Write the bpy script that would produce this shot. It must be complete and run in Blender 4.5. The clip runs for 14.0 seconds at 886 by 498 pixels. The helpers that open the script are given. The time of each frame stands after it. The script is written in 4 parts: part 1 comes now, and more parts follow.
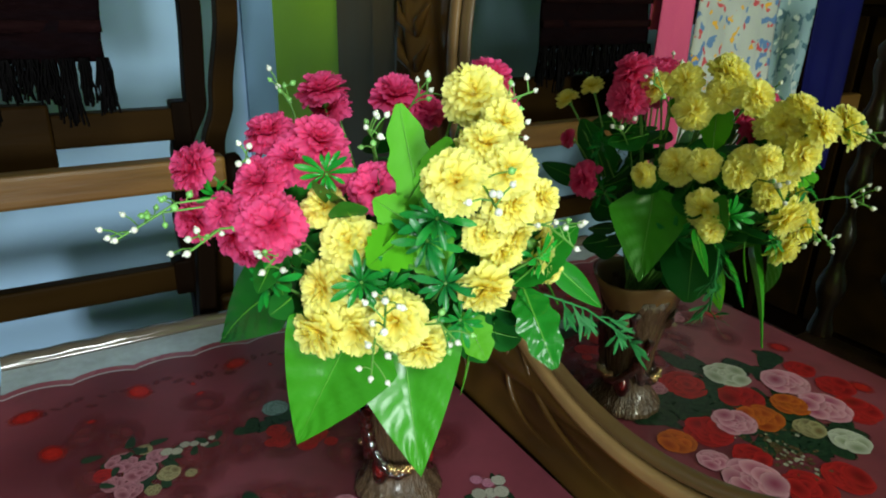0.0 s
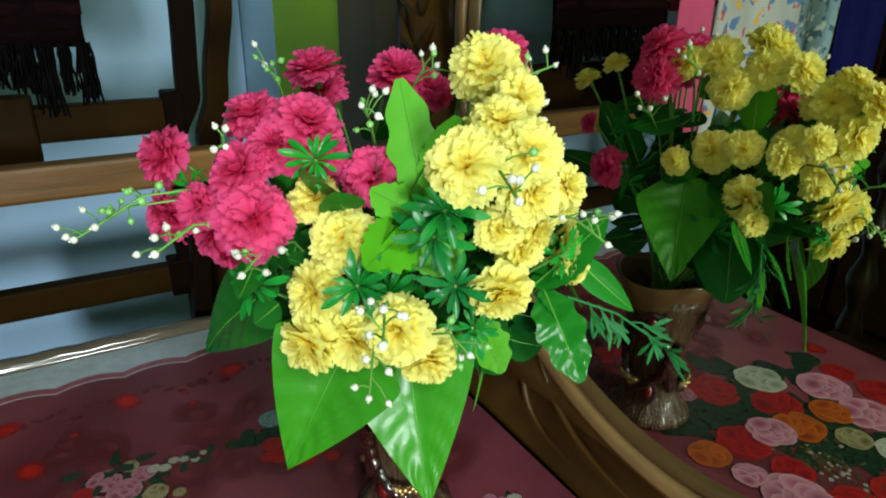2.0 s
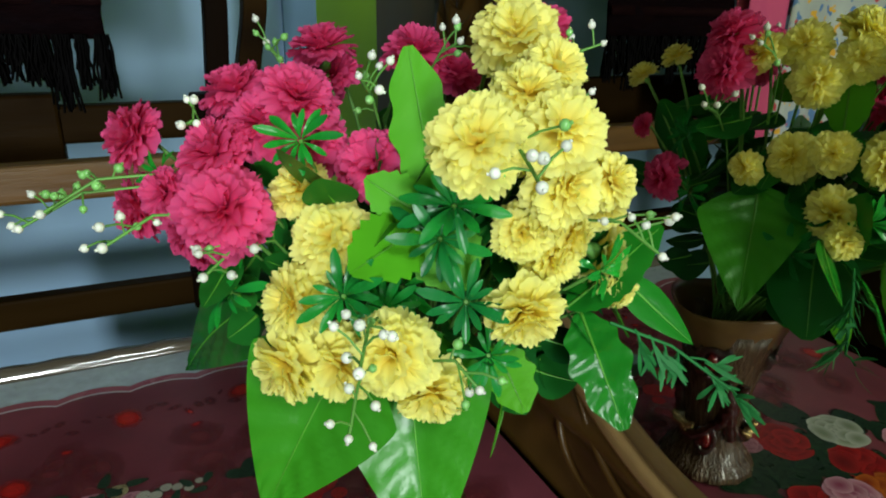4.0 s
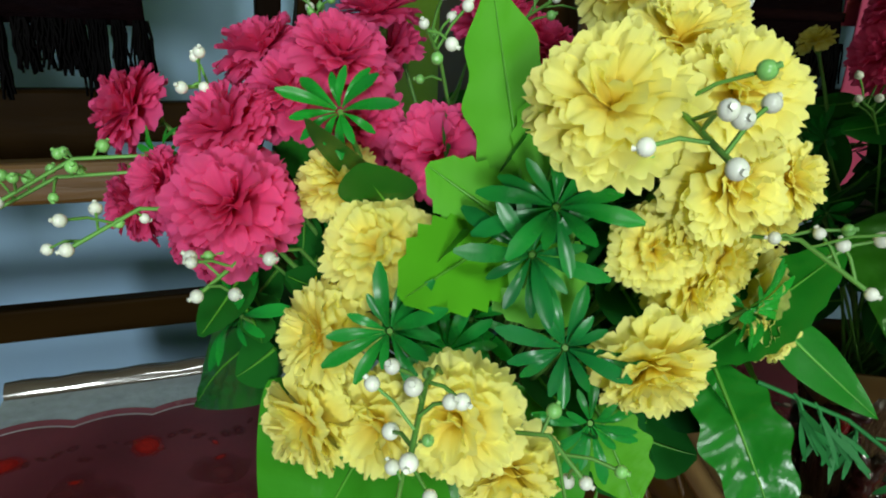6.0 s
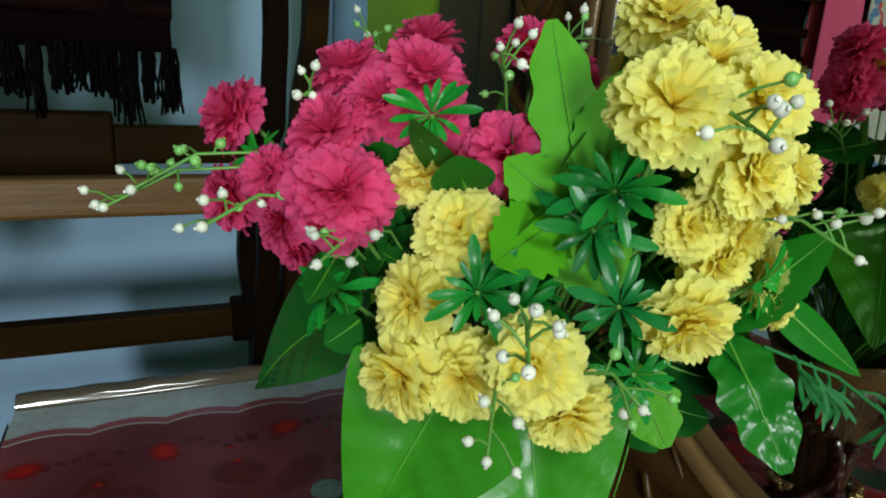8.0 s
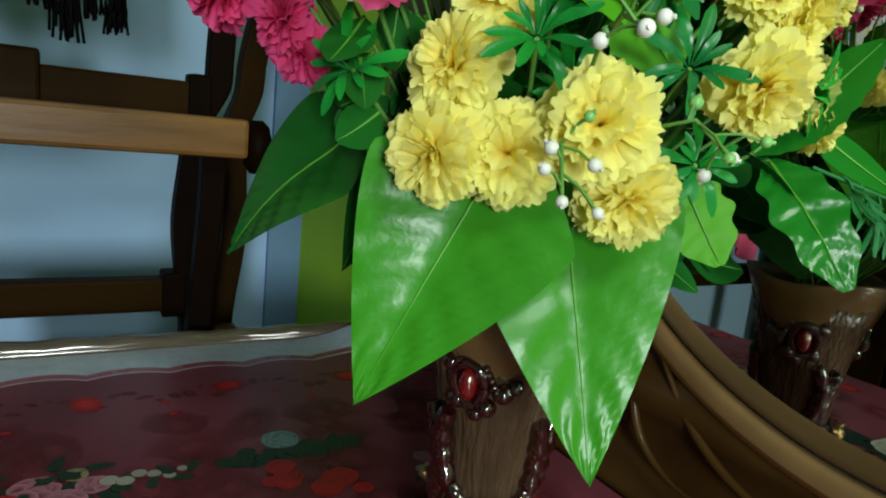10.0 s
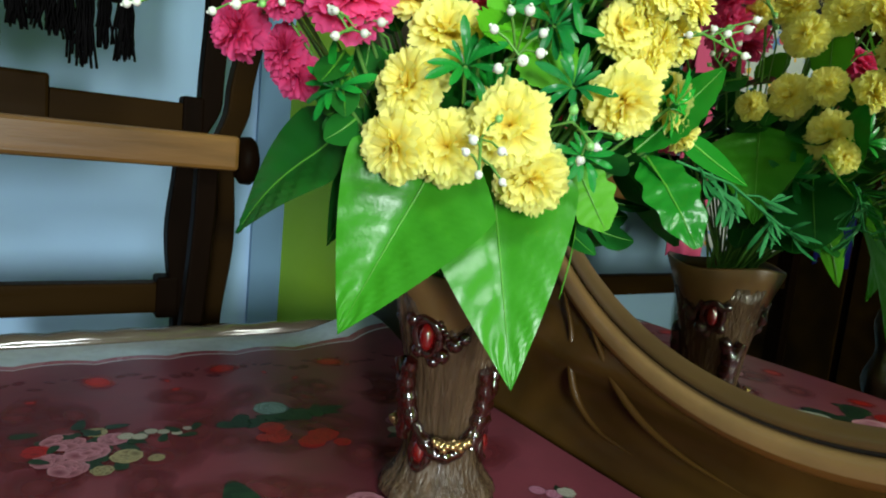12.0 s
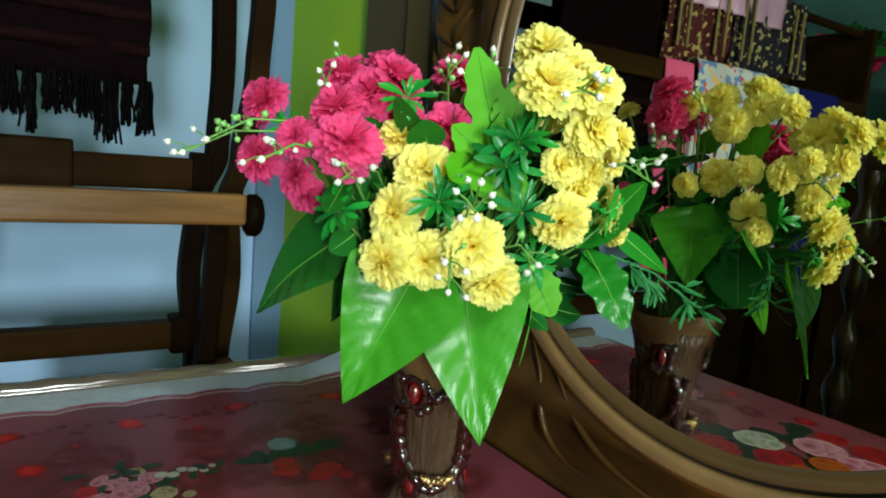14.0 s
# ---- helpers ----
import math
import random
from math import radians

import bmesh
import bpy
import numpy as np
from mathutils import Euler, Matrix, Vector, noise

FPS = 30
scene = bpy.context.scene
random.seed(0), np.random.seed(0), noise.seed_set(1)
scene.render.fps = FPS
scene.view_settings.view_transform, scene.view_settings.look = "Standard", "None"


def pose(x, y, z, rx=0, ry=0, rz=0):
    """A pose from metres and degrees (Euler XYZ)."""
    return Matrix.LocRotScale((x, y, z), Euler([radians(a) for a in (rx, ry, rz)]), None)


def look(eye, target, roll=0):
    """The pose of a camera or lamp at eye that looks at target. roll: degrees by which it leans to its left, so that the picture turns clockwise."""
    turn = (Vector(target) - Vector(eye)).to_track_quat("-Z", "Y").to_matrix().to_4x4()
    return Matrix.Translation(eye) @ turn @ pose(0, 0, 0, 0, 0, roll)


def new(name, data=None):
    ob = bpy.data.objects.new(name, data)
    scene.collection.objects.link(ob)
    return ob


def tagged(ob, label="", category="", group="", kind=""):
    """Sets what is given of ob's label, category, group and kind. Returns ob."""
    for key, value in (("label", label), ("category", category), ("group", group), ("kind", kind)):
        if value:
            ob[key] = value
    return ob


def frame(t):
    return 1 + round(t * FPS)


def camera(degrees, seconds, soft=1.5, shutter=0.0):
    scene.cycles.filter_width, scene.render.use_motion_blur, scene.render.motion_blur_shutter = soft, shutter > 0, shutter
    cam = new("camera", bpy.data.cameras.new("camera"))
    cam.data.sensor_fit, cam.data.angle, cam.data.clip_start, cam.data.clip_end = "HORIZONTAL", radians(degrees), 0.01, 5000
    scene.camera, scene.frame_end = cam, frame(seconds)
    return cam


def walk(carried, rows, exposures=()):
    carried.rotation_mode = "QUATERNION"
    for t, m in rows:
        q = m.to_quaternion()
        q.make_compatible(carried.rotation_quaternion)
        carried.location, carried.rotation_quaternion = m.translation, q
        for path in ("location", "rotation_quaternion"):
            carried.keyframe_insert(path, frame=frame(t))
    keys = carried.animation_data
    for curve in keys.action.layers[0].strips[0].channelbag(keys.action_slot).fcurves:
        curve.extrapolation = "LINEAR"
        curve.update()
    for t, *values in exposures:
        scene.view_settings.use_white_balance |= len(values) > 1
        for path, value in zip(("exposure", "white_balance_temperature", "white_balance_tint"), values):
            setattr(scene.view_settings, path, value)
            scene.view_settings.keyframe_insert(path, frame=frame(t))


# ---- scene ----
# camera and its way: x runs along the mirror, y towards it
cam = camera(67.7, 14.0, soft=2.0)
PATH = [
    (0, (0.0282, 0.1227, 1.401), (-1.5636, 1.0838, 0.665), 1.5),
    (0.5, (0.024, 0.1255, 1.401), (-1.5698, 1.0891, 0.671), 1.4),
    (1, (0.007, 0.1307, 1.394), (-1.5867, 1.0834, 0.651), 0.8),
    (1.5, (-0.0175, 0.148, 1.383), (-1.5987, 1.1069, 0.622), 0.8),
    (2, (-0.0386, 0.1631, 1.371), (-1.6403, 1.0984, 0.624), 0.7),
    (2.5, (-0.0523, 0.1805, 1.359), (-1.7, 1.0587, 0.643), 1.2),
    (2.7, (-0.0618, 0.188, 1.355), (-1.727, 1.0394, 0.648), 1.4),
    (4.8, (-0.1398, 0.2513, 1.302), (-1.8775, 1.0127, 0.671), 0.3),
    (5, (-0.1529, 0.2552, 1.298), (-1.9098, 0.9909, 0.688), 0.4),
    (5.5, (-0.1867, 0.2619, 1.287), (-1.9601, 0.9582, 0.677), 1.4),
    (6, (-0.217, 0.2651, 1.278), (-1.9917, 0.9467, 0.658), 1.8),
    (6.5, (-0.2225, 0.2603, 1.269), (-1.9959, 0.9602, 0.664), 1.9),
    (7, (-0.1916, 0.2436, 1.278), (-1.9718, 0.9587, 0.712), 2.2),
    (7.2, (-0.1713, 0.2326, 1.283), (-1.9611, 0.9457, 0.744), 2.4),
    (9.3, (-0.2021, 0.1403, 1.177), (-1.893, 1.1092, 0.725), 3.7),
    (9.5, (-0.2105, 0.1422, 1.158), (-1.8989, 1.1275, 0.736), 4.1),
    (10, (-0.2147, 0.1486, 1.109), (-1.9068, 1.1554, 0.762), 5.7),
    (10.5, (-0.2042, 0.1536, 1.084), (-1.905, 1.1674, 0.798), 5.5),
    (11, (-0.1786, 0.1452, 1.058), (-1.8327, 1.2371, 0.787), 5.1),
    (11.5, (-0.1416, 0.1196, 1.065), (-1.8064, 1.1934, 0.788), 4.5),
    (12, (-0.0915, 0.0938, 1.093), (-1.7615, 1.1615, 0.826), 5.6),
    (12.5, (-0.064, 0.0792, 1.119), (-1.729, 1.1509, 0.842), 4.9),
    (13, (-0.0359, 0.0655, 1.15), (-1.7114, 1.1249, 0.887), 5.6),
    (13.5, (-0.0138, 0.0426, 1.182), (-1.6836, 1.1126, 0.923), 5.5),
    (14, (0.0126, 0.0336, 1.19), (-1.6484, 1.1169, 0.926), 4.6),
]
EXPOSURES = [(0.0, -0.17), (2.7, -0.34), (4.8, -0.68), (6.5, -0.78), (7.2, -0.88), (9.5, -0.58), (10.5, -0.57), (11.0, -0.34), (11.7, -0.05), (12.5, -0.17), (14.0, -0.12)]
walk(cam, [(t, look(eye, target, roll)) for t, eye, target, roll in PATH], EXPOSURES)

# ---- light ----
world = bpy.data.worlds.new("world")
world.use_nodes = True
scene.world = world
world.node_tree.nodes["Background"].inputs[0].default_value = (0.55, 0.65, 0.8, 1)
world.node_tree.nodes["Background"].inputs[1].default_value = 0.002


def area_lamp(name, at, target, size_x, size_y, power, colour):
    data = bpy.data.lights.new(name, "AREA")
    data.shape, data.size, data.size_y, data.energy, data.color = "RECTANGLE", size_x, size_y, power, colour
    ob = new(name, data)
    ob.matrix_world = look(at, target)
    return ob


area_lamp("ceiling_lamp", (0.78, 0.12, 2.10), (-0.5, 0.35, 1.1), 0.4, 0.3, 20, (0.90, 1.0, 0.96))
# added low fill lamp that brightens the flowers' fronts; no known source there
area_lamp("front_fill_light", (1.88, -0.52, 1.25), (-0.5, 0.2, 1.2), 0.26, 0.6, 76, (0.89, 0.99, 0.98))

# ---- materials ----


def mat(name, colour, rough=0.6, metal=0.0, spec=0.5, vary=0.12, scale=30.0, bump=0.0, bump_scale=None, second=None,
        stretch=(1, 1, 1), per_object=0.0, coat=0.0, translucent=0.0, coords="Object"):
    """A principled surface with grain at two scales, an optional second colour in patches, and fine relief."""
    m = bpy.data.materials.new(name)
    m.use_nodes = True
    nt = m.node_tree
    nodes, links = nt.nodes, nt.links
    bsdf = nodes["Principled BSDF"]
    bsdf.inputs["Roughness"].default_value = rough
    bsdf.inputs["Metallic"].default_value = metal
    bsdf.inputs["Specular IOR Level"].default_value = spec
    bsdf.inputs["Coat Weight"].default_value = coat
    bsdf.inputs["Coat Roughness"].default_value = 0.12
    tc = nodes.new("ShaderNodeTexCoord")
    mp = nodes.new("ShaderNodeMapping")
    mp.inputs["Scale"].default_value = stretch
    links.new(tc.outputs[coords], mp.inputs["Vector"])
    big = nodes.new("ShaderNodeTexNoise")
    big.inputs["Scale"].default_value, big.inputs["Detail"].default_value = scale * 0.25, 4
    fine = nodes.new("ShaderNodeTexNoise")
    fine.inputs["Scale"].default_value, fine.inputs["Detail"].default_value = scale, 6
    links.new(mp.outputs[0], big.inputs["Vector"])
    links.new(mp.outputs[0], fine.inputs["Vector"])
    mix = nodes.new("ShaderNodeMix")
    mix.data_type = "RGBA"
    other = second or tuple(c * 0.6 for c in colour)
    mix.inputs[6].default_value = (*colour, 1)
    mix.inputs[7].default_value = (*other, 1)
    ramp = nodes.new("ShaderNodeMapRange")
    ramp.inputs[1].default_value, ramp.inputs[2].default_value = 0.35, 0.7
    links.new(big.outputs[0], ramp.inputs[0])
    links.new(ramp.outputs[0], mix.inputs[0])
    hsv = nodes.new("ShaderNodeHueSaturation")
    val = nodes.new("ShaderNodeMapRange")
    val.inputs[3].default_value, val.inputs[4].default_value = 1 - vary * 1.6, 1 + vary * 1.6
    links.new(fine.outputs[0], val.inputs[0])
    last = val.outputs[0]
    if per_object:
        info = nodes.new("ShaderNodeObjectInfo")
        rnd = nodes.new("ShaderNodeMapRange")
        rnd.inputs[3].default_value, rnd.inputs[4].default_value = 1 - per_object, 1 + per_object
        links.new(info.outputs["Random"], rnd.inputs[0])
        mul = nodes.new("ShaderNodeMath")
        mul.operation = "MULTIPLY"
        links.new(last, mul.inputs[0])
        links.new(rnd.outputs[0], mul.inputs[1])
        last = mul.outputs[0]
    links.new(last, hsv.inputs["Value"])
    links.new(mix.outputs[2], hsv.inputs["Color"])
    links.new(hsv.outputs[0], bsdf.inputs["Base Color"])
    rr = nodes.new("ShaderNodeMapRange")
    rr.inputs[3].default_value, rr.inputs[4].default_value = max(0.02, rough * 0.8), min(1, rough * 1.2)
    links.new(fine.outputs[0], rr.inputs[0])
    links.new(rr.outputs[0], bsdf.inputs["Roughness"])
    if bump:
        bp = nodes.new("ShaderNodeBump")
        bp.inputs["Strength"].default_value, bp.inputs["Distance"].default_value = bump, 0.004
        rel = nodes.new("ShaderNodeTexNoise")
        rel.inputs["Scale"].default_value, rel.inputs["Detail"].default_value = bump_scale or scale * 2, 5
        links.new(mp.outputs[0], rel.inputs["Vector"])
        links.new(rel.outputs[0], bp.inputs["Height"])
        links.new(bp.outputs[0], bsdf.inputs["Normal"])
    if translucent:
        tr = nodes.new("ShaderNodeBsdfTranslucent")
        ms = nodes.new("ShaderNodeMixShader")
        ms.inputs[0].default_value = translucent
        links.new(hsv.outputs[0], tr.inputs["Color"])
        links.new(bsdf.outputs[0], ms.inputs[1])
        links.new(tr.outputs[0], ms.inputs[2])
        links.new(ms.outputs[0], nodes["Material Output"].inputs[0])
    return m


def petal_mat(name, core, rim):
    """Fabric petals: deeper colour at the heart of the bloom, paler at the rim, fine crumple."""
    m = mat(name, rim, 0.75, spec=0.2, vary=0.06, scale=3.0, per_object=0.05, translucent=0.5, bump=0.12, bump_scale=7)
    nt = m.node_tree
    nodes, links = nt.nodes, nt.links
    mix = next(x for x in nodes if x.bl_idname == "ShaderNodeMix")
    tc = next(x for x in nodes if x.bl_idname == "ShaderNodeTexCoord")
    length = nodes.new("ShaderNodeVectorMath")
    length.operation = "LENGTH"
    links.new(tc.outputs["Object"], length.inputs[0])
    r = nodes.new("ShaderNodeMapRange")
    r.inputs[1].default_value, r.inputs[2].default_value = 0.3, 0.95
    links.new(length.outputs["Value"], r.inputs[0])
    links.new(r.outputs[0], mix.inputs[0])
    mix.inputs[6].default_value, mix.inputs[7].default_value = (*core, 1), (*rim, 1)
    return m


M = {
    "yellow": petal_mat("yellow_petal", (0.96, 0.80, 0.11), (0.97, 0.94, 0.33)),
    "pink": petal_mat("pink_petal", (0.76, 0.034, 0.17), (0.90, 0.11, 0.32)),
    "leaf": mat("leaf_green", (0.042, 0.28, 0.012), 0.32, vary=0.1, scale=40, second=(0.032, 0.21, 0.01), bump=0.3, bump_scale=45, per_object=0.12, translucent=0.12, spec=0.4),
    "leaf_light": mat("leaf_light_green", (0.085, 0.40, 0.012), 0.5, spec=0.2, vary=0.08, scale=40, second=(0.09, 0.36, 0.015), per_object=0.1, translucent=0.2),
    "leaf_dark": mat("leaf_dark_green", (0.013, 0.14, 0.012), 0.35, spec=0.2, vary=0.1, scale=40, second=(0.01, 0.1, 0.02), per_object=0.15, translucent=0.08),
    "leaf_palm": mat("leaf_palm_green", (0.013, 0.27, 0.022), 0.28, spec=0.25, vary=0.1, scale=60, second=(0.007, 0.13, 0.03), per_object=0.15, translucent=0.08),
    "leaf_deep": mat("leaf_deep_green", (0.009, 0.155, 0.009), 0.22, spec=0.3, vary=0.1, scale=40, second=(0.01, 0.15, 0.012), bump=0.2, bump_scale=70, per_object=0.12, translucent=0.08),
    "fern": mat("fern_grey_green", (0.024, 0.20, 0.05), 0.5, spec=0.15, vary=0.1, scale=60, translucent=0.1),
    "vein": mat("vein_green", (0.10, 0.38, 0.03), 0.4, vary=0.06),
    "stem": mat("stem_green", (0.13, 0.35, 0.06), 0.5, vary=0.1, scale=60),
    "berry_white": mat("berry_white", (0.82, 0.84, 0.74), 0.35, vary=0.04, scale=60, per_object=0.06),
    "berry_green": mat("berry_green", (0.25, 0.6, 0.16), 0.35, vary=0.06, scale=60, per_object=0.15),
    "vase": mat("vase_brown", (0.10, 0.062, 0.034), 0.27, spec=0.4, vary=0.55, scale=110, second=(0.05, 0.028, 0.014), stretch=(1, 1, 0.08), bump=1.0, bump_scale=260, coat=0.15),
    "vase_lip": mat("vase_lip_tan", (0.16, 0.092, 0.034), 0.35, spec=0.4, vary=0.2, scale=40, second=(0.11, 0.06, 0.02), coat=0.3),
    "ornament": mat("ornament_dark_red", (0.024, 0.0035, 0.0025), 0.08, spec=0.7, vary=0.2, scale=60, coat=0.9),
    "ruby": mat("ruby_drop", (0.15, 0.004, 0.004), 0.08, spec=0.8, vary=0.1, coat=1.0),
    "gold": mat("gold_bow", (0.55, 0.36, 0.16), 0.22, metal=0.9, vary=0.2, scale=80),
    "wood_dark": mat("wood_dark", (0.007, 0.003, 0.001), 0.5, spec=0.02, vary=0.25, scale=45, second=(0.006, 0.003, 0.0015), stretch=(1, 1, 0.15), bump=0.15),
    "wood_carved": mat("wood_carved", (0.085, 0.043, 0.008), 0.34, spec=0.2, vary=0.4, scale=14, second=(0.03, 0.013, 0.003), stretch=(1, 1, 0.4), bump=0.2, coat=0.15),
    "wood_light": mat("wood_light", (0.135, 0.088, 0.036), 0.35, vary=0.3, scale=20, second=(0.08, 0.046, 0.014), stretch=(0.5, 1, 0.5), bump=0.1, coat=0.3),
    "wood_rail": mat("wood_rail", (0.20, 0.10, 0.024), 0.4, spec=0.25, vary=0.5, scale=50, second=(0.10, 0.043, 0.009), stretch=(1, 0.12, 1), bump=0.2, coat=0.04),
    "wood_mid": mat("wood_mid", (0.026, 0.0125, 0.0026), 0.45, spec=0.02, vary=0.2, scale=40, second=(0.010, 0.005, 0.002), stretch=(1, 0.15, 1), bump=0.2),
    "board": mat("board_olive", (0.10, 0.068, 0.014), 0.42, spec=0.25, vary=0.2, scale=16, second=(0.065, 0.042, 0.012), stretch=(1, 1, 0.08), bump=0.1),
    "wood_pale": mat("wood_pale", (0.25, 0.155, 0.06), 0.3, vary=0.35, scale=14, second=(0.13, 0.065, 0.016), bump=0.12, coat=0.4),
    "wood_amber": mat("wood_amber", (0.17, 0.075, 0.012), 0.35, vary=0.3, scale=22, second=(0.06, 0.025, 0.006), bump=0.1, coat=0.3),
    "groove": mat("groove_black", (0.02, 0.014, 0.01), 0.5),
    "wall_blue": mat("wall_blue", (0.43, 0.65, 0.90), 0.7, vary=0.05, scale=6, second=(0.35, 0.55, 0.81), bump=0.08, bump_scale=120),
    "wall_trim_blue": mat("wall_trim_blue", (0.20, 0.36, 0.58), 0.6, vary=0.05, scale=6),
    "wall_green": mat("wall_green", (0.46, 0.80, 0.004), 0.6, vary=0.05, scale=5, second=(0.33, 0.60, 0.004), bump=0.08, bump_scale=120),
    "wall_teal": mat("wall_teal", (0.10, 0.24, 0.25), 0.7, vary=0.05, scale=6, bump=0.08, bump_scale=120),
    "wall_plain": mat("wall_plain", (0.10, 0.12, 0.13), 0.8, vary=0.06, scale=6),
    "ceiling": mat("ceiling_white", (0.15, 0.15, 0.14), 0.85, vary=0.05, scale=8),
    "floor": mat("floor_tile", (0.07, 0.05, 0.045), 0.4, vary=0.1, scale=8),
    "cloth_pink": mat("cloth_pink", (0.235, 0.055, 0.075), 0.36, spec=0.35, vary=0.35, scale=16, second=(0.105, 0.018, 0.027), coat=0.07, bump=0.25, bump_scale=14),
    "cloth_rose": mat("cloth_rose", (0.40, 0.10, 0.135), 0.28, vary=0.06, scale=9, coat=0.35),
    "cloth_white": mat("cloth_white", (0.56, 0.64, 0.70), 0.3, vary=0.2, scale=70, second=(0.48, 0.54, 0.60), coat=0.3, bump=0.3, bump_scale=60),
    "cloth_line": mat("cloth_line", (0.85, 0.74, 0.78), 0.3, vary=0.05),
    "cloth_red": mat("cloth_red", (0.52, 0.02, 0.02), 0.28, vary=0.2, scale=40, coat=0.3),
    "clear_edge": mat("plastic_edge", (0.14, 0.118, 0.09), 0.13, spec=1.0, vary=0.3, scale=20, second=(0.08, 0.055, 0.035), stretch=(1, 0.3, 1), bump=0.35, bump_scale=18, coat=1.0),
    "table_edge": mat("table_edge", (0.2, 0.13, 0.07), 0.12, vary=0.25, scale=30, second=(0.1, 0.07, 0.04), stretch=(1, 0.2, 1), coat=0.7),
    "towel": mat("towel_maroon", (0.006, 0.0025, 0.003), 0.95, spec=0.0, vary=0.35, scale=90, second=(0.005, 0.003, 0.004), stretch=(1, 0.5, 3), bump=0.6, bump_scale=220),
    "towel_band": mat("towel_band", (0.013, 0.005, 0.0055), 0.95, spec=0.0, vary=0.35, scale=90, stretch=(1, 0.5, 3), bump=0.6, bump_scale=220),
    "fringe": mat("fringe_black", (0.002, 0.0015, 0.0018), 0.6, spec=0.03, vary=0.3, scale=90),
}


def mirror_mat():
    m = bpy.data.materials.new("mirror_glass")
    m.use_nodes = True
    b = m.node_tree.nodes["Principled BSDF"]
    b.inputs["Base Color"].default_value = (0.62, 0.62, 0.53, 1)
    b.inputs["Metallic"].default_value, b.inputs["Roughness"].default_value = 1.0, 0.01
    return m


M["mirror"] = mirror_mat()

# ---- mesh helpers ----
V = Vector


class Shape:
    """Vertices and faces gathered for one mesh."""

    def __init__(self):
        self.v, self.f = [], []

    def grid(self, rows, closed=False):
        start, w = len(self.v), len(rows[0])
        for row in rows:
            self.v.extend(tuple(p) for p in row)
        for i in range(len(rows) - 1):
            for j in range(w if closed else w - 1):
                a, b = start + i * w + j, start + i * w + (j + 1) % w
                self.f.append((a, b, b + w, a + w))
        return self

    def cap(self, ring):
        start = len(self.v)
        self.v.extend(tuple(p) for p in ring)
        self.f.append(tuple(range(start, start + len(ring))))
        return self

    def tube(self, pts, radius, sides=6, ends=True):
        """A tube along pts; radius is a number or a function of 0..1."""
        pts = [V(p) for p in pts]
        rows = []
        side = None
        for i, p in enumerate(pts):
            d = (pts[min(i + 1, len(pts) - 1)] - pts[max(i - 1, 0)]).normalized()
            if side is None:
                side = d.orthogonal().normalized()
            side = (side - d * side.dot(d)).normalized()
            up = d.cross(side)
            r = radius(i / (len(pts) - 1)) if callable(radius) else radius
            rows.append([p + (side * math.cos(a) + up * math.sin(a)) * r for a in (2 * math.pi * k / sides for k in range(sides))])
        self.grid(rows, True)
        if ends:
            self.cap(rows[0][::-1]).cap(rows[-1])
        return self

    def ball(self, c, r, sx=1, sy=1, sz=1, seg=8, rings=5):
        rows = []
        for i in range(rings + 1):
            a = math.pi * i / rings
            rows.append([(c[0] + r * sx * math.sin(a) * math.cos(b), c[1] + r * sy * math.sin(a) * math.sin(b), c[2] - r * sz * math.cos(a))
                         for b in (2 * math.pi * k / seg for k in range(seg))])
        return self.grid(rows, True)

    def box(self, x0, y0, z0, x1, y1, z1):
        s = len(self.v)
        self.v.extend([(x0, y0, z0), (x1, y0, z0), (x1, y1, z0), (x0, y1, z0), (x0, y0, z1), (x1, y0, z1), (x1, y1, z1), (x0, y1, z1)])
        self.f.extend(tuple(s + i for i in q) for q in ((3, 2, 1, 0), (4, 5, 6, 7), (0, 1, 5, 4), (1, 2, 6, 5), (2, 3, 7, 6), (3, 0, 4, 7)))
        return self

    def mesh(self, name, material, smooth=True):
        me = bpy.data.meshes.new(name)
        me.from_pydata(self.v, [], self.f)
        me.materials.append(material)
        if smooth:
            me.polygons.foreach_set("use_smooth", [True] * len(me.polygons))
        me.update()
        return me


def thing(name, label, category, group="", at=None, kind=""):
    ob = new(name)
    ob.empty_display_size = 0.02
    if at is not None:
        ob.matrix_basis = at
    return tagged(ob, label, category, group, kind)


def part(name, shape, material, parent=None, label="", smooth=True, bevel=0.0, solid=0.0):
    """One mesh object, under a thing or a part where one is given."""
    ob = new(name, shape.mesh(name, material, smooth) if isinstance(shape, Shape) else shape)
    if parent is not None:
        ob.parent = parent
    if solid:
        md = ob.modifiers.new("solid", "SOLIDIFY")
        md.thickness = solid
    if bevel:
        md = ob.modifiers.new("bevel", "BEVEL")
        md.width, md.segments = bevel, 2
        md.limit_method = "ANGLE"
    return tagged(ob, label)


def setting(name, shape, material, label, smooth=False):
    return tagged(part(name, shape, material, None, "", smooth), label, kind="structure")


# ---- room ----
TABLE = 0.75
WALL_X, WALL_Y = -2.0, 0.735
setting("floor", Shape().box(-2.1, -1.9, -0.1, 2.0, 0.9, 0.0), M["floor"], "dark tiled floor of the dim room")
setting("ceiling", Shape().box(-2.1, -1.9, 2.7, 2.0, 0.9, 2.8), M["ceiling"], "plain off-white ceiling of the room")
setting("wall_west", Shape().box(WALL_X - 0.1, -1.9, 0, WALL_X, WALL_Y - 0.09, 2.7), M["wall_blue"], "pale blue painted wall behind the wooden chair")
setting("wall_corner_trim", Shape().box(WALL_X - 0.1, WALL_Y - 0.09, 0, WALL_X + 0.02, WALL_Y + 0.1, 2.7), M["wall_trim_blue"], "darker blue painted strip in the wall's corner")
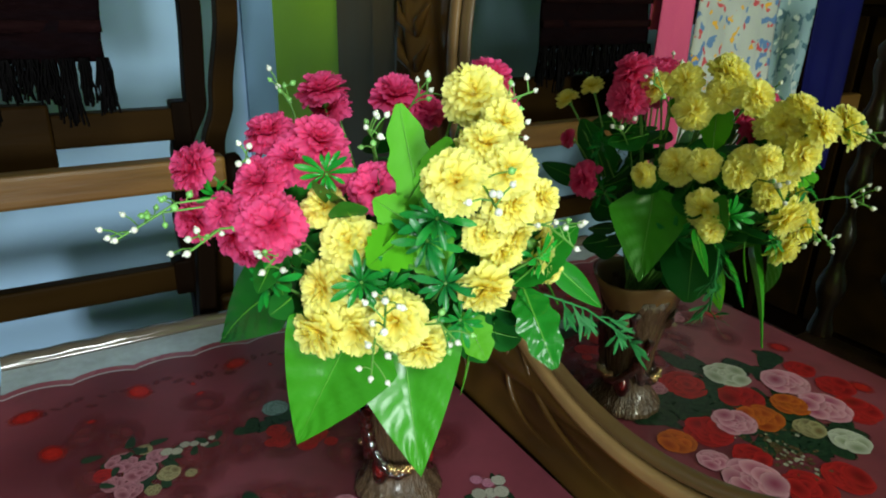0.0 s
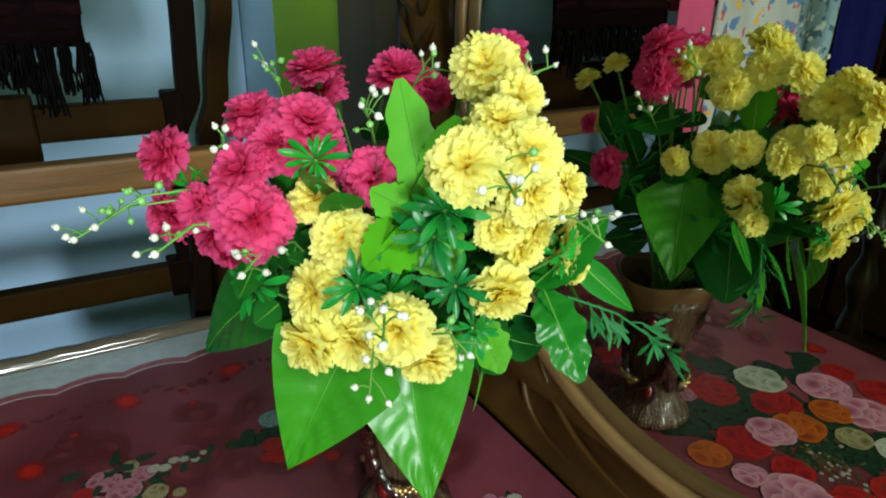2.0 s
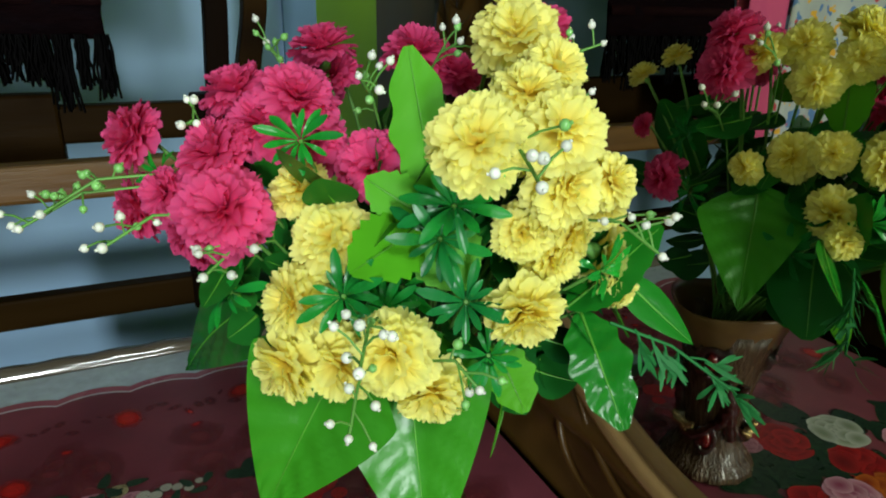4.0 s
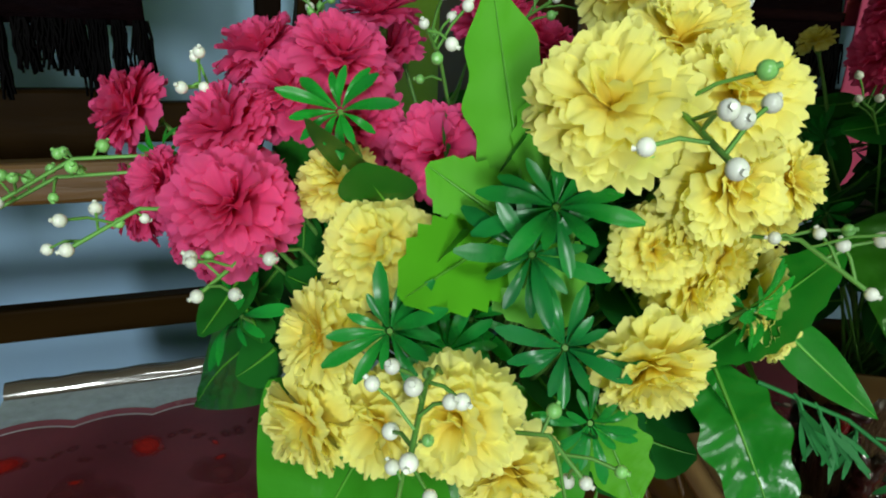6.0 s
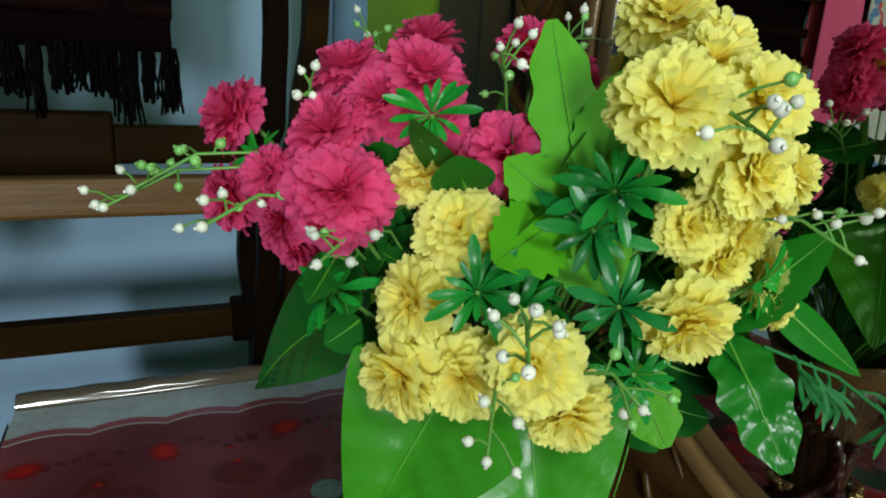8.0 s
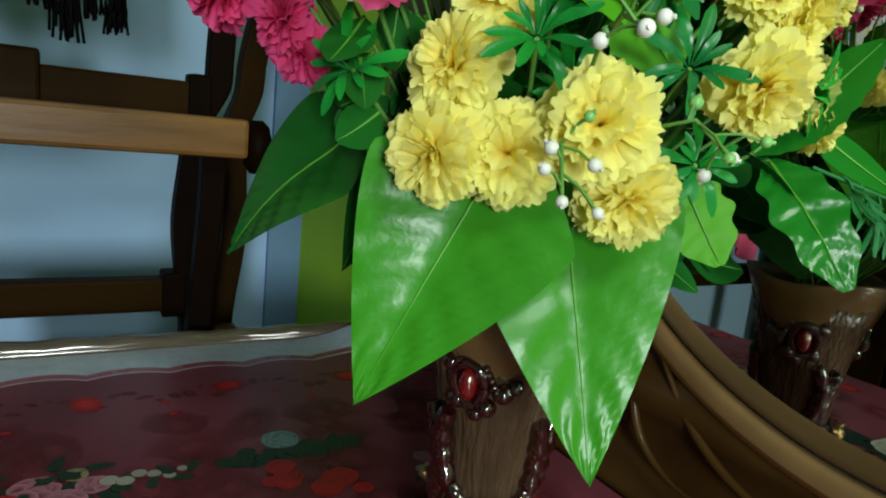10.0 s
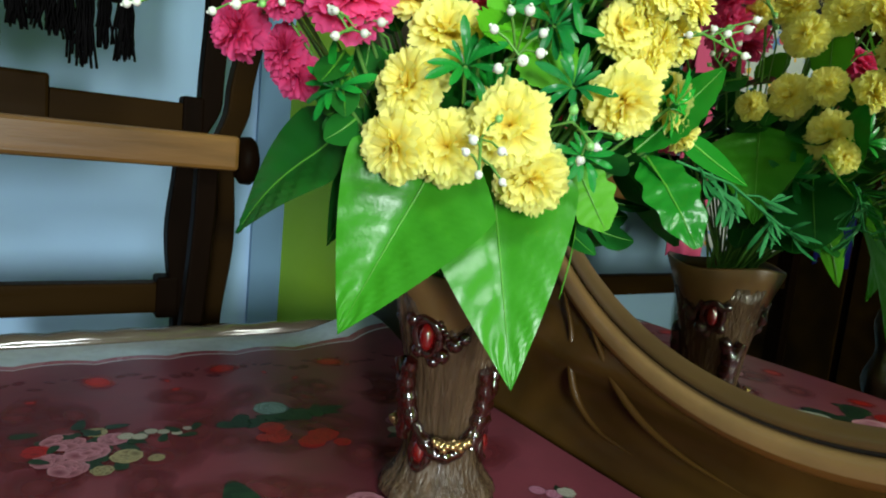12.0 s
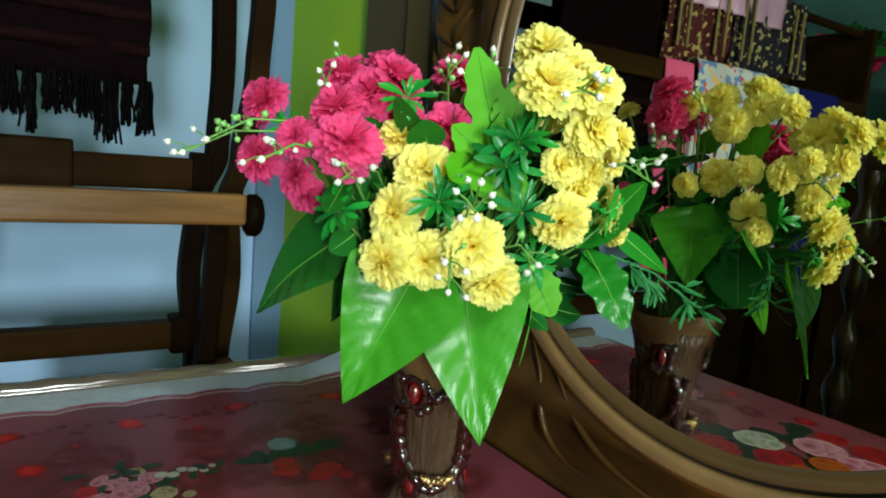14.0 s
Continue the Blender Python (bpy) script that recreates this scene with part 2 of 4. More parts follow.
setting("wall_north", Shape().box(WALL_X + 0.02, WALL_Y, 0, 2.0, WALL_Y + 0.1, 2.7), M["wall_green"], "lime green painted wall behind the mirror")
setting("wall_south", Shape().box(-2.1, -1.9, 0, 2.0, -1.8, 2.7), M["wall_teal"], "dull teal painted wall seen in the mirror")
# the east wall is unseen; its opening is invented to hold the fill lamp
setting("wall_east", Shape().box(1.9, -1.8, 0, 2.0, -0.9, 2.7).box(1.9, 0.0, 0, 2.0, 0.735, 2.7).box(1.9, -0.9, 2.08, 2.0, 0.0, 2.7), M["wall_plain"], "plain grey unseen wall behind the camera, with an added opening for the fill lamp")

# ---- dressing table ----
LEFT, RIGHT, BACK = -1.2, 0.36, 0.66


def front(x):
    """The straight front edge of the table."""
    return -0.02


def outline(grow, steps=40):
    xs = [LEFT - grow + (RIGHT - LEFT + 2 * grow) * i / steps for i in range(steps + 1)]
    return [(x, front(x) - 0.004) for x in xs] + [(RIGHT + grow, BACK + 0.0), (LEFT - grow, BACK + 0.0)]


def slab(points, z0, z1):
    s = Shape()
    s.grid([[(x, y, z0) for x, y in points], [(x, y, z1) for x, y in points]], True)
    s.cap([(x, y, z1) for x, y in points]).cap([(x, y, z0) for x, y in points][::-1])
    return s


table = thing("dressing_table", "wooden dressing table with a glossy edge", "dressing table")
part("tabletop", slab(outline(0.062), TABLE - 0.04, TABLE - 0.006), M["table_edge"], table, "glossy varnished tabletop edge", smooth=False, bevel=0.012)
part("body", Shape().box(LEFT + 0.03, 0.06, 0.08, RIGHT - 0.03, BACK - 0.01, TABLE - 0.041), M["wood_dark"], table, smooth=False, bevel=0.008)
for x in (LEFT + 0.06, RIGHT - 0.06):
    for y in (0.1, BACK - 0.05):
        part("leg", Shape().tube([(x, y, 0.0), (x, y, 0.03), (x, y, 0.081)], lambda s: 0.022 + 0.012 * s, 10), M["wood_dark"], table)

cloth = thing("tablecloth", "glossy pink plastic tablecloth printed with roses, white scalloped border", "tablecloth")


def lift(x, y):
    """The cloth's corner rides up against the board behind the mirror."""
    a = max(0.0, min(1.0, (y - 0.5) / 0.16)) * max(0.0, min(1.0, (-0.98 - x) / 0.2))
    wave = 0.0018 * math.sin(x * 23 + y * 9) + 0.0012 * math.sin(y * 41 - x * 13)
    return TABLE + 0.003 + wave * 0.15 + 0.035 * a * a * (3 - 2 * a)


def cloth_sheet(inset, dz, step=0.025, edge=None):
    s = Shape()
    nx = int((RIGHT - LEFT) / step)
    rows = []
    for i in range(nx + 1):
        x = LEFT + inset + (RIGHT - LEFT - 2 * inset) * i / nx
        y0 = front(x) - 0.004
        y1 = BACK - 0.004
        rows.append([(x, y0 + (y1 - y0) * j / 30, lift(x, y0 + (y1 - y0) * j / 30) + dz) for j in range(31)])
    return s.grid(rows)


roll = [(LEFT - 0.044 + 0.017 * math.cos(a), 0.003 + 0.017 * math.sin(a)) for a in (math.pi * q / 12 for q in range(13))]
edge = [[(x, -0.024 + 0.68 * k / 60, TABLE + z + (0.0012 * math.sin(k * 0.9 + z * 300) if x < LEFT - 0.03 else 0)) for k in range(61)]
        for x, z in [(LEFT + 0.02, 0.0008), (LEFT - 0.022, 0.0008)] + roll + [(LEFT - 0.066, -0.012), (LEFT - 0.068, -0.030)]]
part("clear_edge", Shape().grid(edge), M["clear_edge"], cloth, "clear shiny plastic edge")
part("border", cloth_sheet(-0.022, 0.0), M["cloth_white"], cloth, "white lace-printed border")


def field_sheet(inset, depth, dz):
    """The printed field, scalloped along the table's ends; it runs over the front edge."""
    s = Shape()
    rows = []
    for j in range(131):
        y = -0.024 + (BACK - 0.005 + 0.024) * j / 130
        bulge = depth * abs(math.sin(math.pi * (y + 0.02) / 0.1)) ** 0.8
        x0, x1 = LEFT + inset - bulge, RIGHT - inset + bulge
        rows.append([(x0 + (x1 - x0) * i / 40, y, lift(x0 + (x1 - x0) * i / 40, y) + dz) for i in range(41)])
    return s.grid(rows)


part("rose_edge", field_sheet(0.064, 0.014, 0.0006), M["cloth_rose"], cloth)
part("white_line", field_sheet(0.081, 0.014, 0.0012), M["cloth_line"], cloth)
part("field", field_sheet(0.086, 0.014, 0.0018), M["cloth_pink"], cloth)


def flap(z0, z1, out):
    """The part of the cloth that hangs over the front edge."""
    return Shape().grid([[(LEFT + 0.01 + (RIGHT - LEFT - 0.02) * i / 60, -0.027 - out - 0.004 * math.sin(i * 0.7) * (TABLE - z) / 0.2, z)
                          for i in range(61)] for z in (z1 + (z0 - z1) * k / 6 for k in range(7))])


part("hanging_field", flap(0.64, TABLE + 0.0045, 0.0), M["cloth_pink"], cloth)
part("hanging_border", flap(0.585, 0.64, 0.0), M["cloth_white"], cloth, "white lace-printed border")


# ---- mirror with its carved frame ----
MX, MZ, MA, MH = -0.42, 1.305, 0.415, 0.42
mirror = thing("dressing_mirror", "round mirror in a carved wooden frame on the dressing table", "mirror")


def oval(grow, y, steps=192, z_off=0.0):
    return [(MX + (MA + grow) * math.cos(a), y, MZ + (MH + grow) * math.sin(a) + z_off) for a in (2 * math.pi * k / steps for k in range(steps))]


glass = Shape()
glass.cap(oval(-0.0195, 0.668))
part("mirror_glass", glass, M["mirror"], mirror, "slightly dim silvered mirror glass", smooth=False)
part("rim_edge", Shape().grid([oval(0.031, 0.668), oval(0.0305, 0.662), oval(0.0285, 0.6585), oval(0.0255, 0.6565), oval(0.0215, 0.6553)], True), M["wood_amber"], mirror, "amber brown worn rounded edge")
part("outer_rim", Shape().grid([oval(0.0216, 0.6554), oval(0.0165, 0.6545), oval(0.011, 0.6545), oval(0.007, 0.6552), oval(0.0045, 0.657), oval(0.0035, 0.660), oval(0.003, 0.667)], True),
     M["wood_pale"], mirror, "pale varnished wooden rim")
part("groove", Shape().grid([oval(0.006, 0.6655), oval(0.002, 0.667), oval(-0.003, 0.667), oval(-0.004, 0.6655)], True), M["groove"], mirror, "black inlaid line")
part("inner_rim", Shape().grid([oval(-0.001, 0.667), oval(-0.002, 0.6605), oval(-0.0045, 0.6588), oval(-0.009, 0.6595), oval(-0.014, 0.6618), oval(-0.0175, 0.6645), oval(-0.0197, 0.667), oval(-0.0205, 0.669)], True),
     M["wood_light"], mirror, "pale varnished wooden rim")

# carved board round the oval
PX0, PX1, PZ0, PZ1 = -1.05, 0.21, TABLE - 0.004, 1.95


def board_edge(k, steps):
    a = 2 * math.pi * k / steps
    c, s = math.cos(a), math.sin(a)
    tx = ((PX1 - MX) if c > 0 else (MX - PX0)) / max(abs(c), 1e-6)
    tz = ((PZ1 - MZ) if s > 0 else (MZ - PZ0)) / max(abs(s), 1e-6)
    t = min(tx, tz)
    return V((MX + t * c, 0, MZ + t * s))


def carve(x, z, f):
    """Relief of scrolling leaves cut into the board."""
    a = math.atan2(z - MZ, x - MX)
    swirl = math.sin(7 * a + 9 * f + 1.6 * math.sin(3 * a + 4 * f))
    leaf = math.sin(31 * a - 9 * f * math.sin(4 * a))
    edge = math.sin(math.pi * min(1, max(0, f))) ** 0.7
    return edge * (0.016 * swirl + 0.0025 * leaf)


STEPS = 288
rows = []
inner = oval(0.024, 0.0, STEPS)
for i in range(15):
    f = i / 14
    row = []
    for k in range(STEPS):
        p = V(inner[k]).lerp(board_edge(k, STEPS), f)
        row.append((p.x, 0.664 - carve(p.x, p.z, f), p.z))
    rows.append(row)
rows.append([(p[0], 0.70, p[2]) for p in rows[-1]])
part("carved_board", Shape().grid(rows, True), M["wood_carved"], mirror, "dark carved wood with leaf scrolls")
part("back_board", Shape().box(-1.38, 0.69, TABLE - 0.02, 0.3, 0.732, 1.97), M["board"], mirror, "plain olive-brown backing board", smooth=False, bevel=0.004)
part("side_batten", Shape().box(-1.17, 0.676, TABLE + 0.05, -1.055, 0.689, 1.96), M["board"], mirror, smooth=False, bevel=0.004)


def scroll_cut(points, thick):
    """One raised scroll of the carving: a smooth line that thins out at both ends."""
    pts = [V((x, 0.6605, z)) for x, z in points]
    line = []
    for q in range(len(pts) - 1):
        p0, p1, p2, p3 = pts[max(q - 1, 0)], pts[q], pts[q + 1], pts[min(q + 2, len(pts) - 1)]
        for n in range(6):
            t = n / 6
            line.append(0.5 * (2 * p1 + (p2 - p0) * t + (2 * p0 - 5 * p1 + 4 * p2 - p3) * t * t + (3 * p1 - p0 - 3 * p2 + p3) * t ** 3))
    line.append(pts[-1])
    part("carved_scroll", Shape().tube(line, lambda t: 0.75 * thick * (0.03 + math.sin(math.pi * t)), 8), M["wood_carved"], mirror)


for away in (-1, 1):
    for path, thick in ((((0.275, 0.955), (0.25, 0.905), (0.243, 0.86), (0.225, 0.822), (0.185, 0.798), (0.13, 0.792)), 0.0062),
                        (((0.245, 0.955), (0.205, 0.90), (0.175, 0.865), (0.13, 0.835), (0.07, 0.818), (0.0, 0.812)), 0.0062),
                        (((0.365, 1.05), (0.345, 0.98), (0.35, 0.92), (0.372, 0.86), (0.35, 0.79)), 0.006)):
        scroll_cut([(MX + away * x, z) for x, z in path], thick)


for k in range(16):
    z = 0.98 + 0.058 * k
    for way in (-1, 1):
        part("carved_leaf", Shape().tube([(-0.965 + way * 0.004, 0.660, z), (-0.965 + way * 0.03, 0.650, z + 0.022), (-0.965 + way * 0.055, 0.655, z + 0.05)], lambda s: 0.010 * math.sin(math.pi * (0.15 + 0.8 * s)), 7), M["wood_carved"], mirror)

# ---- wooden rack beside the table ----
chair = thing("clothes_rack", "dark varnished wooden rack with curved posts and rails", "rack")


def rail(x0, x1, y0, y1, z0, z1):
    return Shape().box(x0, y0, z0, x1, y1, z1)


def curved_post(centres, wx, wy, x):
    """A square post whose centre line bends along y; centres: (z, y) pairs."""
    pts = []
    for i in range(len(centres) - 1):
        (z0, y0), (z1, y1) = centres[i], centres[i + 1]
        for k in range(6):
            s = k / 6
            e = s * s * (3 - 2 * s)
            pts.append((z0 + (z1 - z0) * s, y0 + (y1 - y0) * e))
    pts.append(centres[-1])
    rows = [[(x - wx, y - wy, z), (x + wx, y - wy, z), (x + wx, y + wy, z), (x - wx, y + wy, z)] for z, y in pts]
    s = Shape().grid(rows, True)
    return s.cap(rows[0][::-1]).cap(rows[-1])


CX = -1.475
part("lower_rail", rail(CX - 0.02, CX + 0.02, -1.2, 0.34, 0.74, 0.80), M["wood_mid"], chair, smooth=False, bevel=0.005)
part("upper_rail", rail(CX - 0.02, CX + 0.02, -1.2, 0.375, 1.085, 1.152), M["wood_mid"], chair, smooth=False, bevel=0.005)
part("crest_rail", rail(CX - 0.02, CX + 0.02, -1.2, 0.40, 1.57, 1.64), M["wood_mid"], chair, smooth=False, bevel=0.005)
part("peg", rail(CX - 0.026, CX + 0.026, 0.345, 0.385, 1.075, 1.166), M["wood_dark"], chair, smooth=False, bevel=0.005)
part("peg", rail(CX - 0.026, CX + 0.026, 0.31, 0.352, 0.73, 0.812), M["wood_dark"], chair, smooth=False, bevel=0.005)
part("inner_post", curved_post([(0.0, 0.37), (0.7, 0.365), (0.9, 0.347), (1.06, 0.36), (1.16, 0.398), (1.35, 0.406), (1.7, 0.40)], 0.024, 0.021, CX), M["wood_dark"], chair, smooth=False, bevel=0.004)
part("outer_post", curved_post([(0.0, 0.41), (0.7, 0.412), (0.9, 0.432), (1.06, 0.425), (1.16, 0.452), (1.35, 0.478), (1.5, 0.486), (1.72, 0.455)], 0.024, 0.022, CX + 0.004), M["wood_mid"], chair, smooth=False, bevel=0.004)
part("foot_cap", rail(CX - 0.03, CX + 0.05, 0.40, 0.44, 0.66, 0.715), M["wood_rail"], chair, smooth=False, bevel=0.01)
part("arm_rail", rail(-1.262, -1.218, -1.2, 0.395, 1.04, 1.098), M["wood_rail"], chair, "lighter worn wooden arm rail", smooth=False, bevel=0.007)
scroll = Shape()
prof = [(0.395, 0.030), (0.402, 0.040), (0.418, 0.041), (0.426, 0.034), (0.430, 0.02)]
scroll.grid([[(-1.24 + 0.8 * r * math.cos(a), y, 1.058 + r * math.sin(a)) for a in (2 * math.pi * k / 20 for k in range(20))] for y, r in prof], True)
scroll.cap([(-1.24 + 0.016 * math.cos(a), 0.4305, 1.058 + 0.02 * math.sin(a)) for a in (2 * math.pi * k / 20 for k in range(20))])
part("scroll_end", scroll, M["wood_dark"], chair, "rounded dark scroll on the arm's end")
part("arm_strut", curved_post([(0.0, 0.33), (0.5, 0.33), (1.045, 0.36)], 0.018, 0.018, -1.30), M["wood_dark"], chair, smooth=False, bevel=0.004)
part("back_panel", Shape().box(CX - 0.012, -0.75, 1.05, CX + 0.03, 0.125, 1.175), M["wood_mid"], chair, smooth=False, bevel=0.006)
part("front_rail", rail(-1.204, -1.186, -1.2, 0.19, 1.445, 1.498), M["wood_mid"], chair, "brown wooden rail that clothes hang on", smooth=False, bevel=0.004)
part("top_rod", Shape().tube([(-1.235, -1.2, 1.74), (-1.235, 0.46, 1.74)], 0.014, 10), M["wood_mid"], chair)
part("rod_arm", rail(-1.475, -1.225, 0.44, 0.465, 1.726, 1.754), M["wood_mid"], chair, smooth=False)
part("rod_arm", rail(-1.475, -1.190, -1.2, -1.17, 1.43, 1.754), M["wood_mid"], chair, smooth=False)
part("end_post", rail(-1.50, -1.44, -1.2, -1.15, 0.0, 1.76), M["wood_dark"], chair, smooth=False, bevel=0.005)

# ---- fringed shawl over the rod ----
shawl = thing("fringed_shawl", "dark maroon woven shawl with black tassel fringe hanging over a rod", "shawl")
rows = []
for i in range(37):
    y = -0.12 + 0.34 * i / 36
    wob = 0.006 * math.sin(y * 31) + 0.004 * math.sin(y * 73 + 1)
    col = [(-1.256 + wob * 0.5, y, 1.45 + 0.28 * j / 6) for j in range(6)]
    col += [(-1.235 - 0.017 * math.cos(a), y, 1.742 + 0.016 * math.sin(a)) for a in (0.3, 0.9, 1.57, 2.2, 2.8)]
    col += [(-1.214 + wob * (1 - (k / 9)) * 1.2 + 0.004 * math.sin(y * 50 + k), y + 0.003 * math.sin(k * 1.3), 1.73 - 0.455 * k / 14) for k in range(15)]
    rows.append(col)
part("weave", Shape().grid(rows), M["towel"], shawl, solid=0.004)
for z in (1.33, 1.385, 1.46):
    band = [[(-1.2085 + 0.002 * math.sin(y * 31), y, z + dz) for dz in (-0.009, 0.009)] for y in (-0.12 + 0.34 * i / 36 for i in range(37))]
    part("band", Shape().grid(band), M["towel_band"], shawl, solid=0.002)
rng = random.Random(5)
for cluster in range(13):
    y = -0.115 + 0.328 * cluster / 12
    s = Shape()
    drop, wide = rng.uniform(0.6, 1.05), rng.uniform(0.007, 0.014)
    for k in range(34):
        yy = y + rng.uniform(-wide, wide)
        ln = rng.uniform(0.06, 0.105) * drop
        p = [(-1.207 + rng.uniform(-0.004, 0.004), yy, 1.282)]
        for q in range(1, 5):
            p.append((p[-1][0] + rng.uniform(-0.003, 0.003), p[-1][1] + rng.uniform(-0.004, 0.004), 1.282 - ln * q / 4))
        s.tube(p, 0.0021, 3, False)
    part("tassel", s, M["fringe"], shawl)

# ---- vase ----
VX, VY = -0.625, 0.455
vase = thing("vase", "brown bark-textured vase with dark red ornaments and a gold bow", "vase", at=pose(VX, VY, TABLE + 0.006))
prof = [(0.0, 0.001), (0.056, 0.001), (0.060, 0.006), (0.057, 0.014), (0.045, 0.028), (0.038, 0.046), (0.036, 0.075), (0.039, 0.105), (0.044, 0.135),
        (0.050, 0.165), (0.057, 0.193), (0.064, 0.214), (0.062, 0.214), (0.045, 0.18), (0.036, 0.14), (0.0, 0.11)]
rows = []
for r, z in prof:
    rows.append([((r + (0.0011 * math.sin(13 * a + z * 60) + 0.0009 * math.sin(29 * a) if r > 0.03 else 0)) * math.cos(a),
                  (r + (0.0011 * math.sin(13 * a + z * 60) + 0.0009 * math.sin(29 * a) if r > 0.03 else 0)) * math.sin(a), z)
                 for a in (2 * math.pi * k / 72 for k in range(72))])
part("body", Shape().grid(rows, True), M["vase"], vase, "brown scratched bark-textured body")
lip = [(0.0530, 0.187), (0.0590, 0.197), (0.0665, 0.216), (0.0745, 0.236), (0.0735, 0.239), (0.066, 0.228), (0.055, 0.20)]
part("lip", Shape().grid([[(r * math.cos(a), r * math.sin(a), z + (0.007 if q < 2 else 0.004) * math.sin(3 * a + 0.4)) for a in (2 * math.pi * k / 72 for k in range(72))] for q, (r, z) in enumerate(lip)], True),
     M["vase_lip"], vase, "flared tan lip with a wavy lower edge")


def on_vase(a, z, lift_off=0.0):
    r = 0.05
    for (r0, z0), (r1, z1) in zip(prof, prof[1:]):
        if z0 <= z <= z1 and r0 > 0.03:
            r = r0 + (r1 - r0) * (z - z0) / max(1e-6, z1 - z0)
            break
    return V(((r + lift_off) * math.cos(a), (r + lift_off) * math.sin(a), z))


# three alike sides of moulded ornament round the vase
def knobs(count, size, phase):
    """Radius along a moulded strand: rounded knobs one after another."""
    return lambda t: size * (0.78 + 0.22 * abs(math.sin(math.pi * (count * t + phase)))) * (0.55 + 0.45 * math.sin(math.pi * (0.1 + 0.8 * t)))


FRONT = math.radians(-32)
for side in range(3):
    base = FRONT + side * 2 * math.pi / 3

    def at(deg, z, off=0.0):
        return on_vase(base + math.radians(deg), z, off)

    part("garland", Shape().tube([at(44 + 12 * math.sin(math.pi * k / 24), 0.142 - 0.082 * k / 24, 0.004) for k in range(25)], knobs(5, 0.0105, 0.2), 10), M["ornament"], vase, "dark red glossy garland")
    part("garland", Shape().tube([at(-46 - 14 * math.sin(math.pi * k / 24), 0.146 - 0.070 * k / 24, 0.004) for k in range(25)], knobs(4, 0.0105, 0.1), 10), M["ornament"], vase, "dark red glossy garland")
    part("swag", Shape().tube([at(-44 + 92 * k / 28, 0.082 - 0.026 * math.sin(math.pi * k / 28), 0.004) for k in range(29)], knobs(6, 0.0085, 0.3), 10), M["ornament"], vase, "dark red swag")
    for z, deg, high in ((0.174, -26, 0.0135), (0.056, -32, 0.0125)):
        part("ruby", Shape().ball(at(deg, z, 0.003), 0.0078, 0.95, 0.95, high / 0.0078, 14, 10), M["ruby"], vase, "red glassy drop")
        ring = [at(deg + 13 * math.cos(t), z + (high + 0.004) * math.sin(t), 0.002) for t in (2 * math.pi * k / 24 for k in range(25))]
        part("ring_ornament", Shape().tube(ring, lambda t: 0.0040 + 0.0014 * abs(math.sin(t * 15)), 8), M["ornament"], vase, "dark red twisted ornament")
    for deg, z, r in ((2, 0.170, 0.0085), (-11, 0.157, 0.0085), (11, 0.176, 0.0065), (-38, 0.158, 0.0075), (-20, 0.150, 0.0065), (-42, 0.188, 0.007)):
        part("knob", Shape().ball(at(deg, z, 0.001), r, seg=12, rings=8), M["ornament"], vase, "dark red glossy knob")
    for k in range(6):
        part("bead", Shape().ball(at(-12 + 2.2 * k, 0.190 - 0.0045 * k, 0.004), 0.0032, seg=8, rings=6), M["ornament"], vase)
    for k, (deg, tilt, ln) in enumerate(((-4, 0.5, 15), (26, -0.5, 15), (4, -0.7, 11), (18, 0.7, 11))):
        blade = [at(deg + ln * (q / 10 - 0.5), 0.071 + tilt * 0.016 * (0.5 - q / 10) - 0.002 * (k // 2), 0.0125 + 0.003 * math.sin(q * 1.9 + k)) for q in range(11)]
        part("bow_loop", Shape().tube(blade, lambda t: 0.0052 * math.sin(math.pi * (0.08 + 0.84 * t)), 7), M["gold"], vase, "shiny gold bow loop")
    part("bow_knot", Shape().ball(at(11, 0.070, 0.014), 0.0045, 1.1, 1.1, 0.9, 10, 7), M["gold"], vase, "shiny gold knot")

# ---- bouquet: blooms ----
CENTRE = V((-0.56, 0.42, 1.10))
MOUTH = V((VX, VY, TABLE + 0.228))
rng = random.Random(11)


def petal_mesh(name, material, seed):
    """One fan-shaped ruffled petal, 1 long along +y, facing +z, its broad end cut into rounded lobes."""
    g = random.Random(seed)
    ph, curl, lobes, lift_up = g.random() * 6.28, g.uniform(0.02, 0.26), g.choice((1.5, 2.0, 2.5, 3.0)), g.uniform(0.035, 0.085)
    notch = g.uniform(0.08, 0.15)
    rows = []
    for i in range(7):
        f = i / 6
        row = []
        for j in range(13):
            w = (j - 6) / 6
            half = 0.05 + 0.37 * (f ** 1.15) * (1 - 0.22 * max(0, f - 0.6) ** 2 * 6)
            rim = max(0.0, f - 0.55) / 0.45
            y = f * (1 - 0.17 * w * w * f) + notch * rim * rim * (abs(math.cos(w * math.pi * lobes + ph)) ** 0.6 - 0.75)
            z = -curl * f ** 3 + lift_up * math.sin(w * 5.2 + ph) * f * f + 0.022 * math.sin(w * 11 + 2 * ph) * f ** 3 + 0.09 * w * w * f + 0.015 * math.sin(f * 8 + ph)
            row.append((w * half, 0.06 + 0.94 * y, z))
        rows.append(row)
    return Shape().grid(rows).mesh(name, material)


